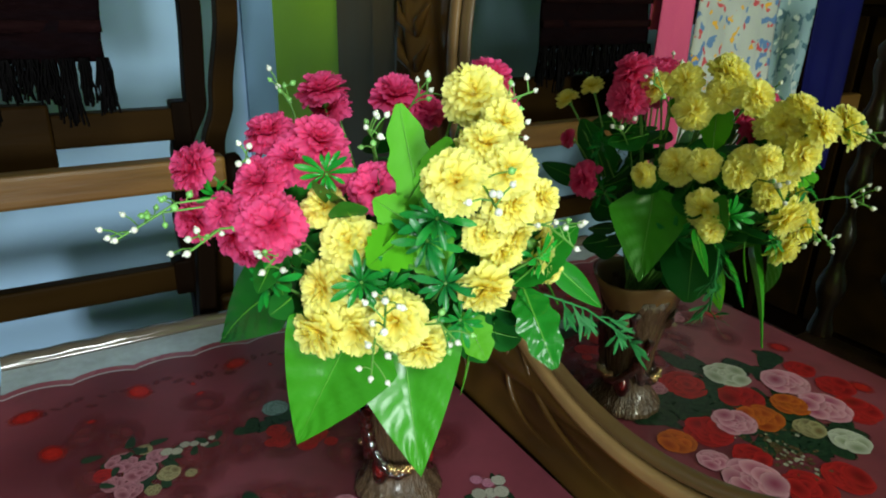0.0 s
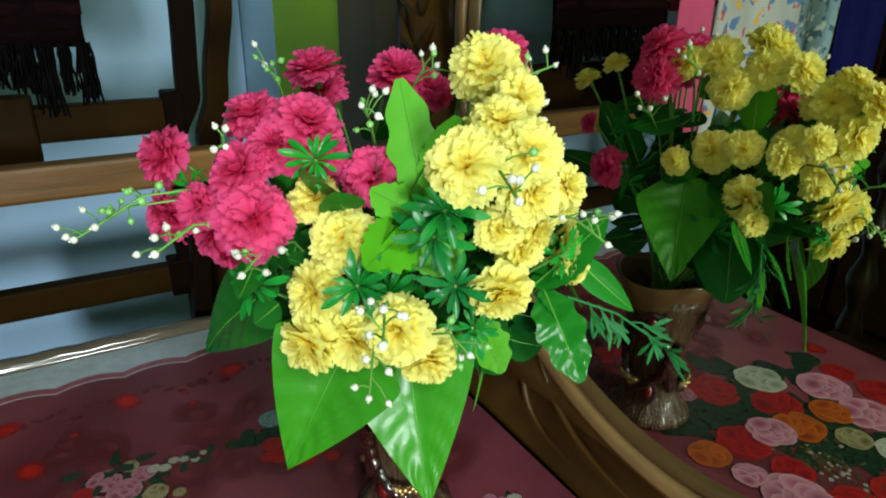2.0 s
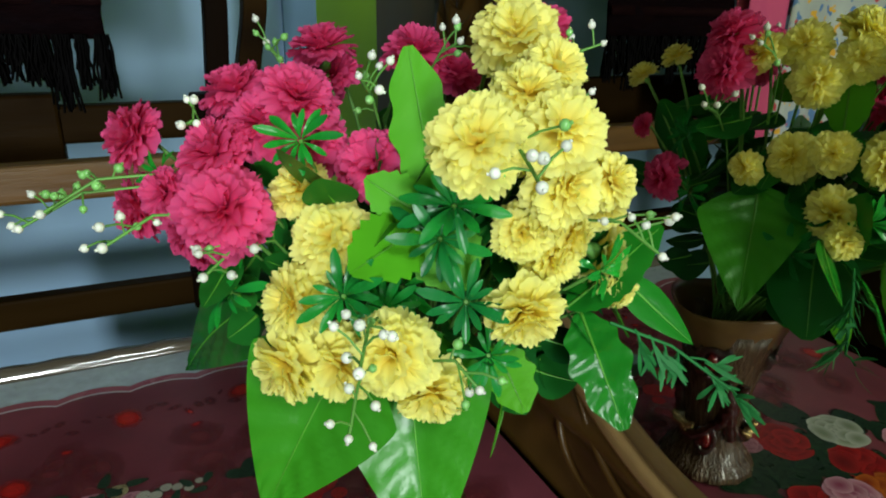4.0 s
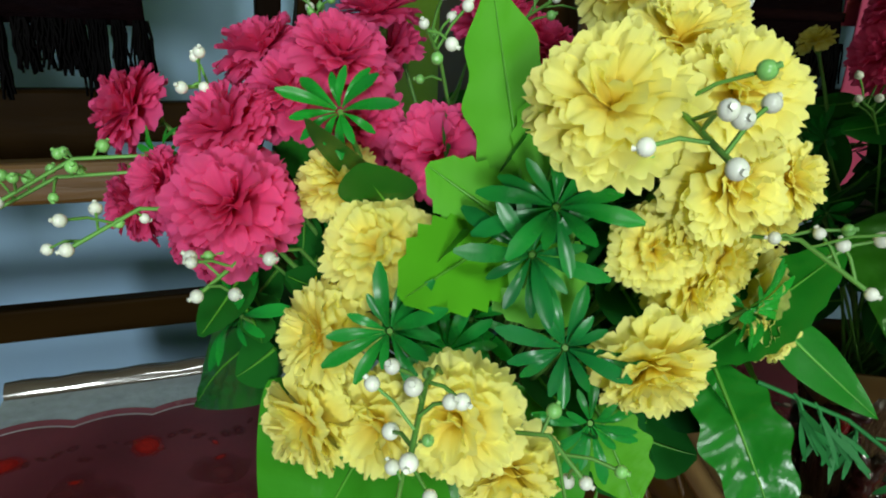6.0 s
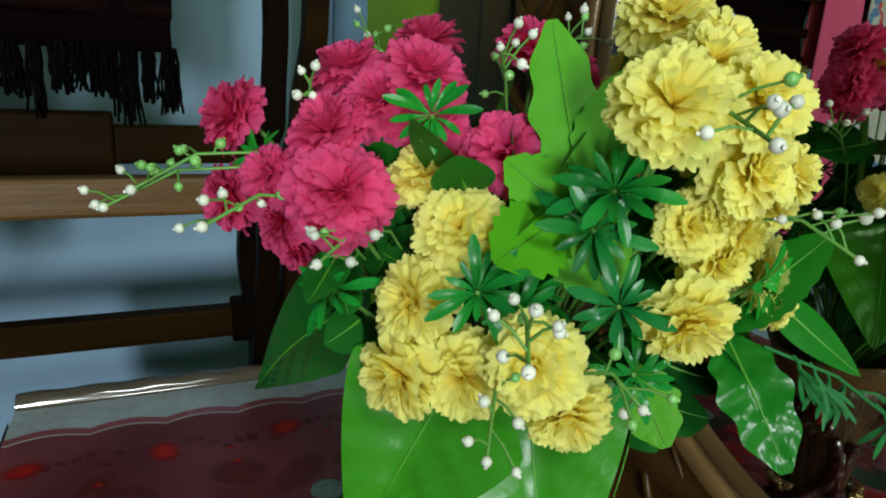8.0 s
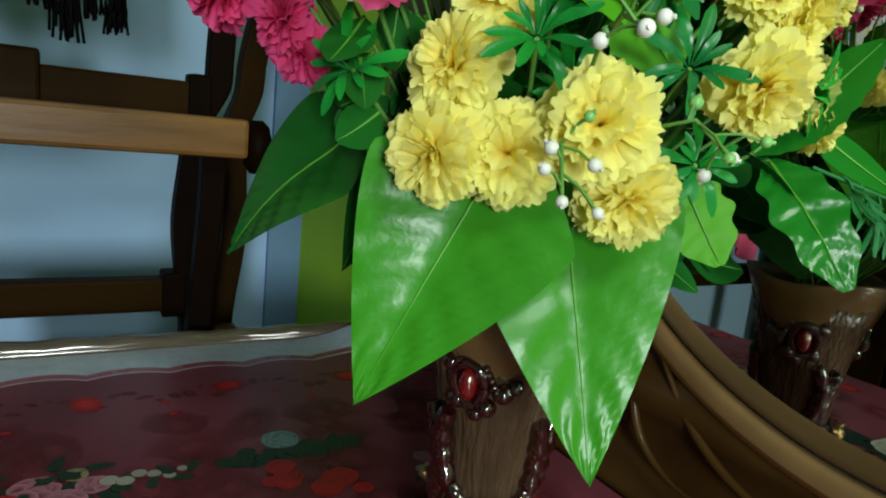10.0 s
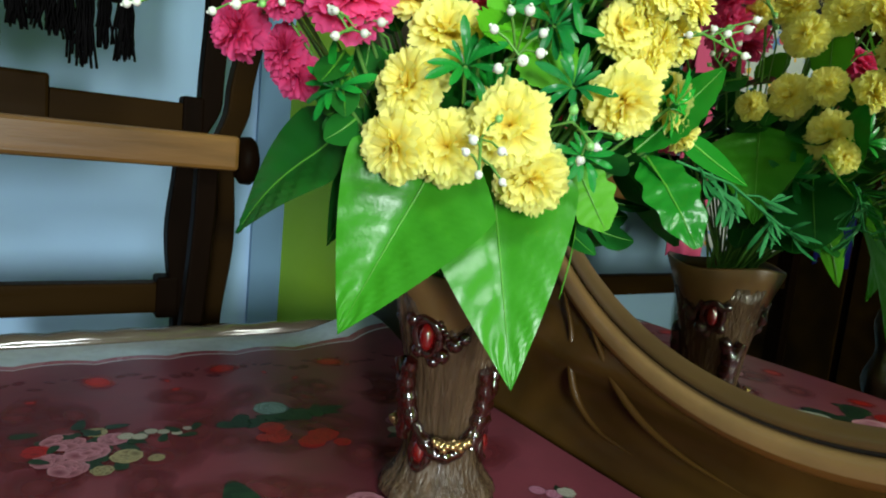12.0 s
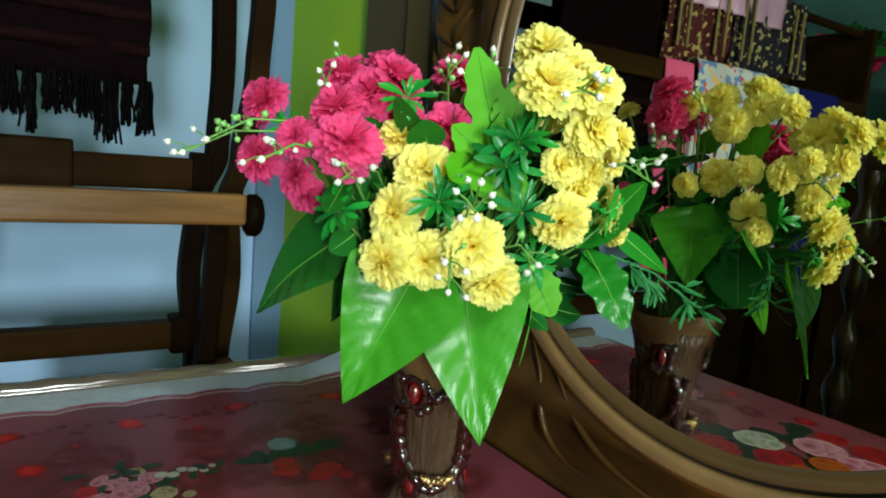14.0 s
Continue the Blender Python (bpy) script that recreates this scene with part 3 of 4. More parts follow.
PETALS = {c: [petal_mesh("petal", M[c], 20 + i) for i in range(9)] for c in ("yellow", "pink")}
CALYX = Shape().grid([[(r * math.cos(a), r * math.sin(a), z) for a in (2 * math.pi * k / 10 for k in range(10))]
                      for r, z in ((0.06, -1.05), (0.15, -0.98), (0.2, -0.8), (0.24, -0.55), (0.16, -0.40))], True).mesh("calyx", M["stem"])
NAMES = {"yellow": "pale yellow fabric carnation with ruffled toothed petals", "pink": "deep pink fabric carnation with ruffled toothed petals"}
WHORLS = ((11, 97, 0.97, 0.95), (11, 84, 1.0, 0.95), (10, 70, 0.98, 0.9), (10, 56, 0.95, 0.85), (8, 42, 0.92, 0.82), (7, 27, 0.88, 0.75), (4, 11, 0.84, 0.7))


def carnation(colour, x, y, z, r, towards):
    """A bloom of radius r, seven whorls of petals, on its stem out of the vase."""
    p = V((x, y, z))
    face = (V(towards).normalized() + V((rng.uniform(-1, 1), rng.uniform(-1, 1), rng.uniform(-1, 1))) * 0.10).normalized()
    turn = face.to_track_quat("Z", "Y").to_matrix().to_4x4()
    flower = thing("carnation", NAMES[colour], "flower", "carnations in the vase", at=Matrix.Translation(p) @ turn)
    squash = rng.uniform(0.85, 1.1)
    for count, tilt, size, width in WHORLS:
        off = rng.random() * 6.28
        for k in range(count):
            a = off + 2 * math.pi * (k + rng.uniform(-0.3, 0.3)) / count
            th = math.radians(90 - tilt + rng.uniform(-9, 9))
            m = Matrix.Translation((0, 0, -0.42 * r)) @ Matrix.Rotation(a, 4, "Z") @ Matrix.Rotation(th, 4, "X") @ Matrix.Rotation(rng.uniform(-0.35, 0.35), 4, "Y")
            ln = r * size * rng.uniform(0.9, 1.1)
            ob = part("petal", PETALS[colour][rng.randrange(9)], None, flower)
            ob.matrix_basis = m @ Matrix.Diagonal((r * width * rng.uniform(0.9, 1.15), ln, r * squash, 1))
    c = part("calyx", CALYX, None, flower, "green calyx")
    c.matrix_basis = Matrix.Diagonal((r, r, r, 1))
    start = p - face * r * 1.0
    mid = (start + MOUTH) / 2 + V((rng.uniform(-1, 1), rng.uniform(-1, 1), 0.5)) * 0.012
    mid = mid.lerp(start - face * 0.05, 0.4)
    back = (Matrix.Translation(p) @ turn).inverted()
    end = MOUTH + V((rng.uniform(-1, 1), rng.uniform(-1, 1), -0.6)) * 0.02
    pts = [back @ ((1 - s) ** 2 * start + 2 * s * (1 - s) * mid + s * s * end) for s in (k / 8 for k in range(9))]
    part("stem", Shape().tube(pts, 0.0016, 5), M["stem"], flower)
    return flower


CAMSIDE = (0.75, -0.40, 0.45)
carnation("pink", -0.527, 0.276, 1.205, 0.033, (0.6, -0.3, 0.4))
carnation("pink", -0.560, 0.276, 1.236, 0.027, (0.2, -0.5, 0.7))
carnation("pink", -0.627, 0.226, 1.237, 0.026, (0.1, -0.7, 0.3))
carnation("pink", -0.602, 0.300, 1.273, 0.026, (0.1, -0.4, 0.9))
carnation("pink", -0.560, 0.312, 1.254, 0.027, (0.5, -0.4, 0.6))
carnation("pink", -0.553, 0.337, 1.272, 0.028, (0.5, -0.1, 0.8))
carnation("pink", -0.560, 0.345, 1.235, 0.026, (0.6, -0.2, 0.3))
carnation("pink", -0.690, 0.390, 1.300, 0.029, (-0.1, -0.2, 1.0))
carnation("pink", -0.700, 0.400, 1.272, 0.026, (0.2, -0.6, 0.5))
carnation("pink", -0.520, 0.378, 1.228, 0.028, (0.65, -0.3, 0.5))
carnation("pink", -0.636, 0.458, 1.298, 0.030, (0.3, -0.2, 0.9))
carnation("pink", -0.620, 0.490, 1.280, 0.024, (0.4, 0.2, 0.8))
carnation("pink", -0.631, 0.224, 1.178, 0.025, (0.2, -0.9, 0.0))
carnation("pink", -0.575, 0.244, 1.203, 0.020, (0.5, -0.6, 0.2))
carnation("pink", -0.609, 0.267, 1.146, 0.022, (0.3, -0.8, -0.3))
carnation("pink", -0.607, 0.255, 1.166, 0.021, (0.2, -0.8, 0.1))
carnation("pink", -0.600, 0.560, 1.316, 0.028, (-0.2, 0.5, 0.8))
carnation("pink", -0.594, 0.575, 1.276, 0.030, (-0.1, 0.9, 0.3))
carnation("pink", -0.650, 0.582, 1.156, 0.027, (-0.3, 0.9, 0.1))
carnation("pink", -0.684, 0.585, 1.206, 0.014, (-0.4, 0.8, 0.2))
carnation("yellow", -0.397, 0.390, 1.263, 0.0285, (0.6, -0.45, 0.5))
carnation("yellow", -0.505, 0.475, 1.313, 0.032, (0.5, -0.3, 0.7))
carnation("yellow", -0.462, 0.483, 1.292, 0.023, (0.7, 0.1, 0.4))
carnation("yellow", -0.430, 0.440, 1.284, 0.022, (0.5, -0.1, 0.9))
carnation("yellow", -0.398, 0.444, 1.267, 0.025, (0.7, -0.1, 0.5))
carnation("yellow", -0.420, 0.503, 1.226, 0.019, (0.8, 0.2, 0.3))
carnation("yellow", -0.404, 0.457, 1.228, 0.025, (0.8, 0.0, 0.05))
carnation("yellow", -0.427, 0.440, 1.196, 0.020, (0.8, -0.3, 0.2))
carnation("yellow", -0.428, 0.468, 1.173, 0.022, (0.8, 0.0, 0.0))
carnation("yellow", -0.417, 0.440, 1.139, 0.027, (0.62, -0.2, -0.42))
carnation("yellow", -0.530, 0.330, 1.213, 0.022, (0.5, -0.2, 0.8))
carnation("yellow", -0.497, 0.338, 1.186, 0.028, (0.65, -0.45, 0.45))
carnation("yellow", -0.497, 0.307, 1.144, 0.027, (0.4, -0.8, 0.25))
carnation("yellow", -0.492, 0.299, 1.098, 0.027, (0.4, -0.85, -0.1))
carnation("yellow", -0.474, 0.331, 1.102, 0.027, (0.6, -0.7, 0.0))
carnation("yellow", -0.440, 0.357, 1.121, 0.030, (0.7, -0.6, 0.2))
carnation("yellow", -0.443, 0.385, 1.082, 0.027, (0.62, -0.45, -0.42))
carnation("yellow", -0.442, 0.516, 1.204, 0.021, (0.8, 0.1, 0.1))
carnation("yellow", -0.468, 0.545, 1.150, 0.028, (0.25, 0.8, -0.35))
carnation("yellow", -0.547, 0.575, 1.184, 0.017, (-0.1, 0.95, 0.0))
carnation("yellow", -0.521, 0.548, 1.199, 0.026, (0.1, 0.95, 0.1))
carnation("yellow", -0.482, 0.540, 1.209, 0.021, (0.5, 0.8, 0.1))
carnation("yellow", -0.461, 0.490, 1.209, 0.022, (0.5, 0.8, 0.0))
carnation("yellow", -0.448, 0.455, 1.258, 0.032, (0.35, 0.8, 0.3))
carnation("yellow", -0.423, 0.460, 1.206, 0.018, (0.7, 0.6, 0.1))
carnation("yellow", -0.426, 0.482, 1.186, 0.019, (0.6, 0.7, -0.1))
carnation("yellow", -0.525, 0.530, 1.268, 0.026, (0.15, 0.9, 0.2))
carnation("yellow", -0.497, 0.505, 1.291, 0.023, (0.4, 0.8, 0.3))
carnation("yellow", -0.516, 0.482, 1.322, 0.020, (0.4, 0.5, 0.7))
carnation("yellow", -0.544, 0.525, 1.304, 0.024, (0.1, 0.7, 0.6))
carnation("yellow", -0.573, 0.550, 1.295, 0.022, (-0.2, 0.7, 0.5))
carnation("yellow", -0.448, 0.545, 1.135, 0.018, (0.8, 0.5, -0.1))
carnation("yellow", -0.660, 0.570, 1.286, 0.016, (-0.3, 0.3, 0.8))
carnation("yellow", -0.693, 0.585, 1.265, 0.017, (-0.4, 0.4, 0.7))

# ---- bouquet: leaves ----


def leaf_shape(base, tip, width, profile, normal, droop=0.0, fold=0.12, teeth=0.0, ripple=0.0, ns=18, nw=8):
    """A leaf blade from base to tip with a folded midrib; profile gives the half width along it."""
    base, tip = V(base), V(tip)
    d = tip - base
    ln = d.length
    d.normalize()
    nrm = V(normal)
    nrm = (nrm - d * nrm.dot(d)).normalized()
    side = d.cross(nrm)
    s = Shape()
    rows = []
    for i in range(ns + 1):
        f = i / ns
        w = profile(f) * width / 2 * (1 + (teeth * (-1) ** i if 0 < i < ns else 0))
        row = []
        for j in range(nw + 1):
            q = 2 * j / nw - 1
            vein = ripple * math.sin((f * 7 - abs(q) * 1.6) * 2 * math.pi) * (1 - abs(q)) * abs(q) * 4
            p = base + d * ln * (f - 0.06 * abs(q) * math.sin(math.pi * f)) + side * w * q
            p += nrm * (droop * math.sin(math.pi * f) - fold * w * (1 - abs(q)) + vein * width * 0.012 - 0.10 * w * q * q)
            row.append(p)
        rows.append(row)
    rib = [base + d * ln * f * 0.97 + nrm * (droop * math.sin(math.pi * f * 0.97) - fold * profile(f * 0.97) * width / 2 + 0.0006) for f in (k / 10 for k in range(11))]
    return s.grid(rows), Shape().tube(rib, lambda t: 0.0011 * (1.15 - t), 5)


def ivy(f):
    return (min(1, f / 0.28) ** 0.6) * (1 - max(0, (f - 0.3) / 0.7) ** 1.4)


def lobed(f):
    """A broad leaf cut into rounded lobes."""
    return math.sin(math.pi * min(1, f * 0.97 + 0.015)) ** 0.6 * (1 - 0.10 * (1 - math.cos(2 * math.pi * (3.6 * f + 0.1))))


def ovate(f):
    return math.sin(math.pi * min(1, f * 0.97 + 0.015)) ** 0.7


def lance(f):
    return math.sin(math.pi * f ** 0.8) ** 0.8


def leaf(label, material, base, tip, width, profile, normal, stalk=True, **more):
    blade, rib = leaf_shape(base, tip, width, profile, normal, **more)
    ob = thing("leaf", label, "leaf", "leaves in the bouquet")
    b = part("blade", blade, M[material], ob)
    part("midrib", rib, M["vein"], b)
    if stalk:
        bb = V(base)
        part("stalk", Shape().tube([bb, bb.lerp(MOUTH, 0.5) + V((0, 0, 0.012)), MOUTH - V((0, 0, 0.02))], 0.0015, 5), M["stem"], ob)
    return ob


BIG = "large glossy green ivy-shaped fabric leaf hanging under the flowers"
FRONTN = (0.8, -0.42, 0.4)
leaf(BIG, "leaf", (-0.500, 0.388, 1.115), (-0.446, 0.390, 0.933), 0.122, ivy, (0.8, -0.5, 0.15), droop=0.010, ripple=1.15, fold=0.3, ns=36, nw=12)
leaf(BIG, "leaf", (-0.490, 0.345, 1.115), (-0.523, 0.286, 0.960), 0.120, ivy, (0.7, -0.6, 0.2), droop=0.010, ripple=1.15, fold=0.3, ns=36, nw=12)
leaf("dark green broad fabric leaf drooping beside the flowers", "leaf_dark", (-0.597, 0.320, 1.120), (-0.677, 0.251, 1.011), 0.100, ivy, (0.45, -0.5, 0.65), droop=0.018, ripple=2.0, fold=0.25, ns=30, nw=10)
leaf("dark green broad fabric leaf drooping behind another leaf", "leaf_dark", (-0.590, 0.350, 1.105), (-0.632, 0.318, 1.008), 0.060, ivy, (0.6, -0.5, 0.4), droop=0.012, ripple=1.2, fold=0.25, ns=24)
LIGHT = "light green scalloped fabric leaf among the flowers"
leaf(LIGHT, "leaf_light", (-0.478, 0.405, 1.205), (-0.524, 0.404, 1.300), 0.046, lobed, FRONTN, ripple=1.0, ns=28)
leaf(LIGHT, "leaf_light", (-0.476, 0.412, 1.205), (-0.480, 0.432, 1.275), 0.044, ovate, FRONTN, teeth=0.05, ns=14)
leaf(LIGHT, "leaf_light", (-0.478, 0.395, 1.192), (-0.452, 0.338, 1.176), 0.046, ovate, FRONTN, ripple=1.5, teeth=0.09, ns=14)
leaf(LIGHT, "leaf_light", (-0.478, 0.395, 1.198), (-0.492, 0.362, 1.222), 0.034, ovate, FRONTN, ripple=1.5, teeth=0.09, ns=14)
leaf(LIGHT, "leaf_light", (-0.478, 0.400, 1.190), (-0.458, 0.420, 1.150), 0.050, ovate, FRONTN, teeth=0.05, ns=14)
leaf(LIGHT, "leaf_light", (-0.640, 0.430, 1.235), (-0.600, 0.425, 1.268), 0.034, ovate, (0.5, -0.4, 0.6), teeth=0.04, ns=14)
GLOSSY = "glossy green fabric leaf with toothed edge"
leaf(GLOSSY, "leaf_deep", (-0.466, 0.520, 1.112), (-0.405, 0.520, 1.046), 0.048, lobed, (0.75, -0.5, 0.4), ripple=2.0, droop=0.010, fold=0.3, ns=40, nw=10)
leaf(GLOSSY, "leaf_deep", (-0.470, 0.510, 1.115), (-0.432, 0.556, 1.185), 0.042, ovate, (0.35, -0.85, 0.4), teeth=0.04, ripple=1.6)
leaf(GLOSSY, "leaf_light", (-0.468, 0.448, 1.098), (-0.444, 0.462, 1.052), 0.042, lobed, (0.7, -0.6, 0.2), ripple=1.8, ns=30)
leaf(GLOSSY, "leaf_deep", (-0.465, 0.555, 1.135), (-0.415, 0.585, 1.095), 0.030, lance, (0.6, -0.3, 0.6))
BACKLEAF = "large glossy green fabric leaf facing the mirror"
leaf(BACKLEAF, "leaf", (-0.548, 0.545, 1.165), (-0.500, 0.602, 1.057), 0.105, ivy, (0.35, 0.6, 0.6), droop=0.010, ripple=1.15, fold=0.3, ns=36, nw=12)
leaf("long light green fabric leaf hanging behind the flowers", "leaf_light", (-0.500, 0.480, 1.085), (-0.478, 0.455, 0.992), 0.030, lance, (0.5, 0.7, 0.3), droop=0.006, ripple=1.2)
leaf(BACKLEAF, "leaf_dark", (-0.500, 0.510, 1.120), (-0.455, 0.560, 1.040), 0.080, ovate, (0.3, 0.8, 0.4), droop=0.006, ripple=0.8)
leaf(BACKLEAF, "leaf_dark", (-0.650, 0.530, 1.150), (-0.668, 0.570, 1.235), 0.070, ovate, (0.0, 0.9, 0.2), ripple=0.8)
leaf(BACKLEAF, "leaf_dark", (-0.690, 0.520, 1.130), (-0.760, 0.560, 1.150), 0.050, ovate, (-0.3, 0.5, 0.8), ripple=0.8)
leaf(LIGHT, "leaf_light", (-0.510, 0.490, 1.215), (-0.512, 0.500, 1.305), 0.045, ovate, (0.2, 0.9, 0.2), teeth=0.05, ns=14)
g = random.Random(3)
for k in range(46):
    a = g.random() * 2 * math.pi
    e = g.uniform(-0.2, 0.9)
    rad = g.uniform(0.05, 0.10)
    c = CENTRE + V((math.cos(a) * rad * 0.9, math.sin(a) * rad * 1.1, 0.02 + e * 0.11))
    out = (c - CENTRE).normalized()
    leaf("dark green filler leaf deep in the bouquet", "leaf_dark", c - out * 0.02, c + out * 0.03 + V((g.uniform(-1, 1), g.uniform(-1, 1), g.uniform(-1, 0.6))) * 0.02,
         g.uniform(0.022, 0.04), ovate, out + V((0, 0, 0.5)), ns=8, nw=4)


for k in range(22):
    c = V((-0.565 + g.uniform(-0.03, 0.03), 0.315 + g.uniform(-0.035, 0.035), 1.135 + g.uniform(-0.035, 0.05)))
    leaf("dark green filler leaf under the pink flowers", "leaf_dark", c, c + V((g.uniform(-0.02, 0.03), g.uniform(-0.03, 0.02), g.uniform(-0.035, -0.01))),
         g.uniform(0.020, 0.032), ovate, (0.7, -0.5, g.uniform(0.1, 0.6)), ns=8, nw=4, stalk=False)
for k in range(105):
    a = g.uniform(0.15, 3.0)
    rad = g.uniform(0.05, 0.105)
    c = V((-0.575, 0.450, 1.06 + g.uniform(-0.03, 0.175))) + V((math.cos(a) * rad * 1.2, math.sin(a) * rad, 0))
    out = V((math.cos(a), math.sin(a), g.uniform(-0.5, 0.4))).normalized()
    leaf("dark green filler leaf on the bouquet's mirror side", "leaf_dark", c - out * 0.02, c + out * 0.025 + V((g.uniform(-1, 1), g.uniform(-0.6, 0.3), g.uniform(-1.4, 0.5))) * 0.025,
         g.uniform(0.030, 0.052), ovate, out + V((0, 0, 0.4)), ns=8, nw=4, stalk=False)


def whorl(x, y, z, normal, size, count=9):
    """A green sprig of narrow leaflets spreading from one point."""
    c, nrm = V((x, y, z)), V(normal).normalized()
    side = nrm.orthogonal().normalized()
    up = nrm.cross(side)
    ob = thing("leaf_whorl", "dark green whorl of narrow fabric leaflets", "leaf sprig", "green whorls in the bouquet")
    off = rng.random() * 6
    for k in range(count):
        a = off + 2 * math.pi * k / count + rng.uniform(-0.12, 0.12)
        d = (side * math.cos(a) + up * math.sin(a) + nrm * rng.uniform(-0.25, 0.75)).normalized()
        ln = size * rng.uniform(0.55, 1.0)
        blade, _ = leaf_shape(c + d * 0.002, c + d * ln, ln * 0.21, lambda f: 0.12 + 0.88 * math.sin(math.pi * min(1, f ** 2.0 * 0.93)) ** 0.6 if f < 1 else 0.25, nrm, droop=rng.uniform(0.06, 0.22) * ln, fold=0.35, ns=7, nw=4)
        part("leaflet", blade, M["leaf_palm"], ob)
    part("stalk", Shape().tube([c, c.lerp(MOUTH, 0.4) - nrm * 0.012, MOUTH - V((0, 0, 0.02))], 0.0015, 5), M["stem"], ob)


for x, y, z, nn_, s_ in ((-0.520, 0.329, 1.243, CAMSIDE, 0.032), (-0.468, 0.338, 1.155, CAMSIDE, 0.034), (-0.440, 0.409, 1.150, (0.8, -0.4, 0.4), 0.036),
                         (-0.446, 0.402, 1.212, (0.7, -0.4, 0.4), 0.042), (-0.452, 0.396, 1.190, (0.7, -0.4, 0.2), 0.038), (-0.546, 0.281, 1.136, (0.5, -0.7, 0.3), 0.034),
                         (-0.500, 0.390, 1.140, CAMSIDE, 0.036), (-0.480, 0.370, 1.135, CAMSIDE, 0.034), (-0.445, 0.430, 1.105, (0.8, -0.3, 0.1), 0.03),
                         (-0.640, 0.555, 1.200, (-0.1, 0.9, 0.2), 0.036), (-0.620, 0.560, 1.140, (0, 0.9, 0), 0.036), (-0.500, 0.545, 1.110, (0.2, 0.9, 0), 0.034),
                         (-0.600, 0.250, 1.210, (0.3, -0.8, 0.3), 0.026), (-0.530, 0.400, 1.170, CAMSIDE, 0.034), (-0.450, 0.520, 1.150, (0.8, 0.2, 0.2), 0.034)):
    whorl(x, y, z, nn_, s_, 13)

fern = thing("fern_sprig", "grey-green feathery fern sprig hanging from the bouquet", "fern")
fb, ft = V((-0.445, 0.531, 1.110)), V((-0.392, 0.604, 1.066))
part("stalk", Shape().tube([fb, fb.lerp(ft, 0.5) + V((0, 0, 0.008)), ft], 0.0013, 5), M["fern"], fern)
for k in range(8):
    f = 0.2 + 0.8 * k / 7
    p = fb.lerp(ft, f) + V((0, 0, 0.032 * f * (1 - f)))
    along = ((ft - fb).normalized() + V((g.uniform(-0.9, 0.9), g.uniform(-0.9, 0.9), g.uniform(-0.9, 0.5)))).normalized()
    root = p + along * g.uniform(0.010, 0.018)
    part("stalk", Shape().tube([p, p.lerp(root, 0.5) + V((0, 0, 0.002)), root], 0.0009, 5), M["fern"], fern)
    for q in range(6):
        d = (along + V((g.uniform(-1, 1), g.uniform(-1, 1), g.uniform(-1, 1))) * 0.75).normalized()
        blade, _ = leaf_shape(root - along * 0.0015 * q, root + d * g.uniform(0.016, 0.028), g.uniform(0.0026, 0.0040), lambda f: math.sin(math.pi * min(1, f ** 1.6 * 0.92 + 0.05)) ** 0.6, (0.6, -0.5, 0.6), droop=g.uniform(-0.004, 0.005), ns=6, nw=2)
        part("leaflet", blade, M["fern"], fern)

# ---- bouquet: berry sprigs ----


def berry_sprig(base, tip, count, whites, spread=0.016, size=0.0030):
    """Thin forked stems that end in small berries with a crown."""
    base, tip = V(base), V(tip)
    ob = thing("berry_sprig", "thin green sprig with small white and green berries", "berry sprig", "berry sprigs in the bouquet")
    mid = base.lerp(tip, 0.5) + V((0, 0, 0.01))
    part("stem", Shape().tube([MOUTH.lerp(base, 0.55), base, mid, tip], 0.0011, 5), M["stem"], ob)
    for k in range(count):
        f = 1.0 - 0.75 * k / count
        root = mid.lerp(tip, max(0, f * 2 - 1)) if f > 0.5 else base.lerp(mid, f * 2)
        end = tip if k == 0 else root + V((rng.uniform(-1, 1), rng.uniform(-1, 1), rng.uniform(-0.6, 1.0))).normalized() * spread * rng.uniform(0.7, 1.3) + (tip - base).normalized() * 0.008
        if k:
            part("twig", Shape().tube([root, root.lerp(end, 0.5) + V((0, 0, 0.002)), end], 0.0008, 4), M["stem"], ob)
        m = M["berry_white"] if k < whites else M["berry_green"]
        r = size * rng.uniform(0.85, 1.15)
        s = Shape().ball(end, r, seg=10, rings=7)
        d = (end - root).normalized() if k else (tip - base).normalized()
        s.tube([end + d * r * 0.8, end + d * r * 1.35], 0.0011, 5)
        part("berry", s, m, ob)


berry_sprig((-0.590, 0.240, 1.205), (-0.606, 0.156, 1.179), 9, 4)
berry_sprig((-0.580, 0.245, 1.215), (-0.590, 0.172, 1.192), 6, 1)
berry_sprig((-0.560, 0.270, 1.190), (-0.544, 0.207, 1.179), 7, 5)
berry_sprig((-0.530, 0.310, 1.175), (-0.506, 0.261, 1.165), 7, 6)
berry_sprig((-0.460, 0.350, 1.110), (-0.420, 0.324, 1.086), 6, 5)
berry_sprig((-0.560, 0.400, 1.230), (-0.518, 0.368, 1.282), 8, 5, 0.02)
berry_sprig((-0.440, 0.490, 1.195), (-0.386, 0.514, 1.184), 7, 6, 0.02)
berry_sprig((-0.430, 0.420, 1.250), (-0.352, 0.400, 1.246), 8, 5, 0.022)
berry_sprig((-0.440, 0.350, 1.150), (-0.384, 0.320, 1.150), 8, 7, 0.02)
berry_sprig((-0.590, 0.290, 1.230), (-0.560, 0.262, 1.250), 5, 4)
berry_sprig((-0.560, 0.520, 1.260), (-0.545, 0.580, 1.300), 6, 4, 0.02)
berry_sprig((-0.695, 0.365, 1.250), (-0.715, 0.350, 1.293), 7, 2, 0.014)
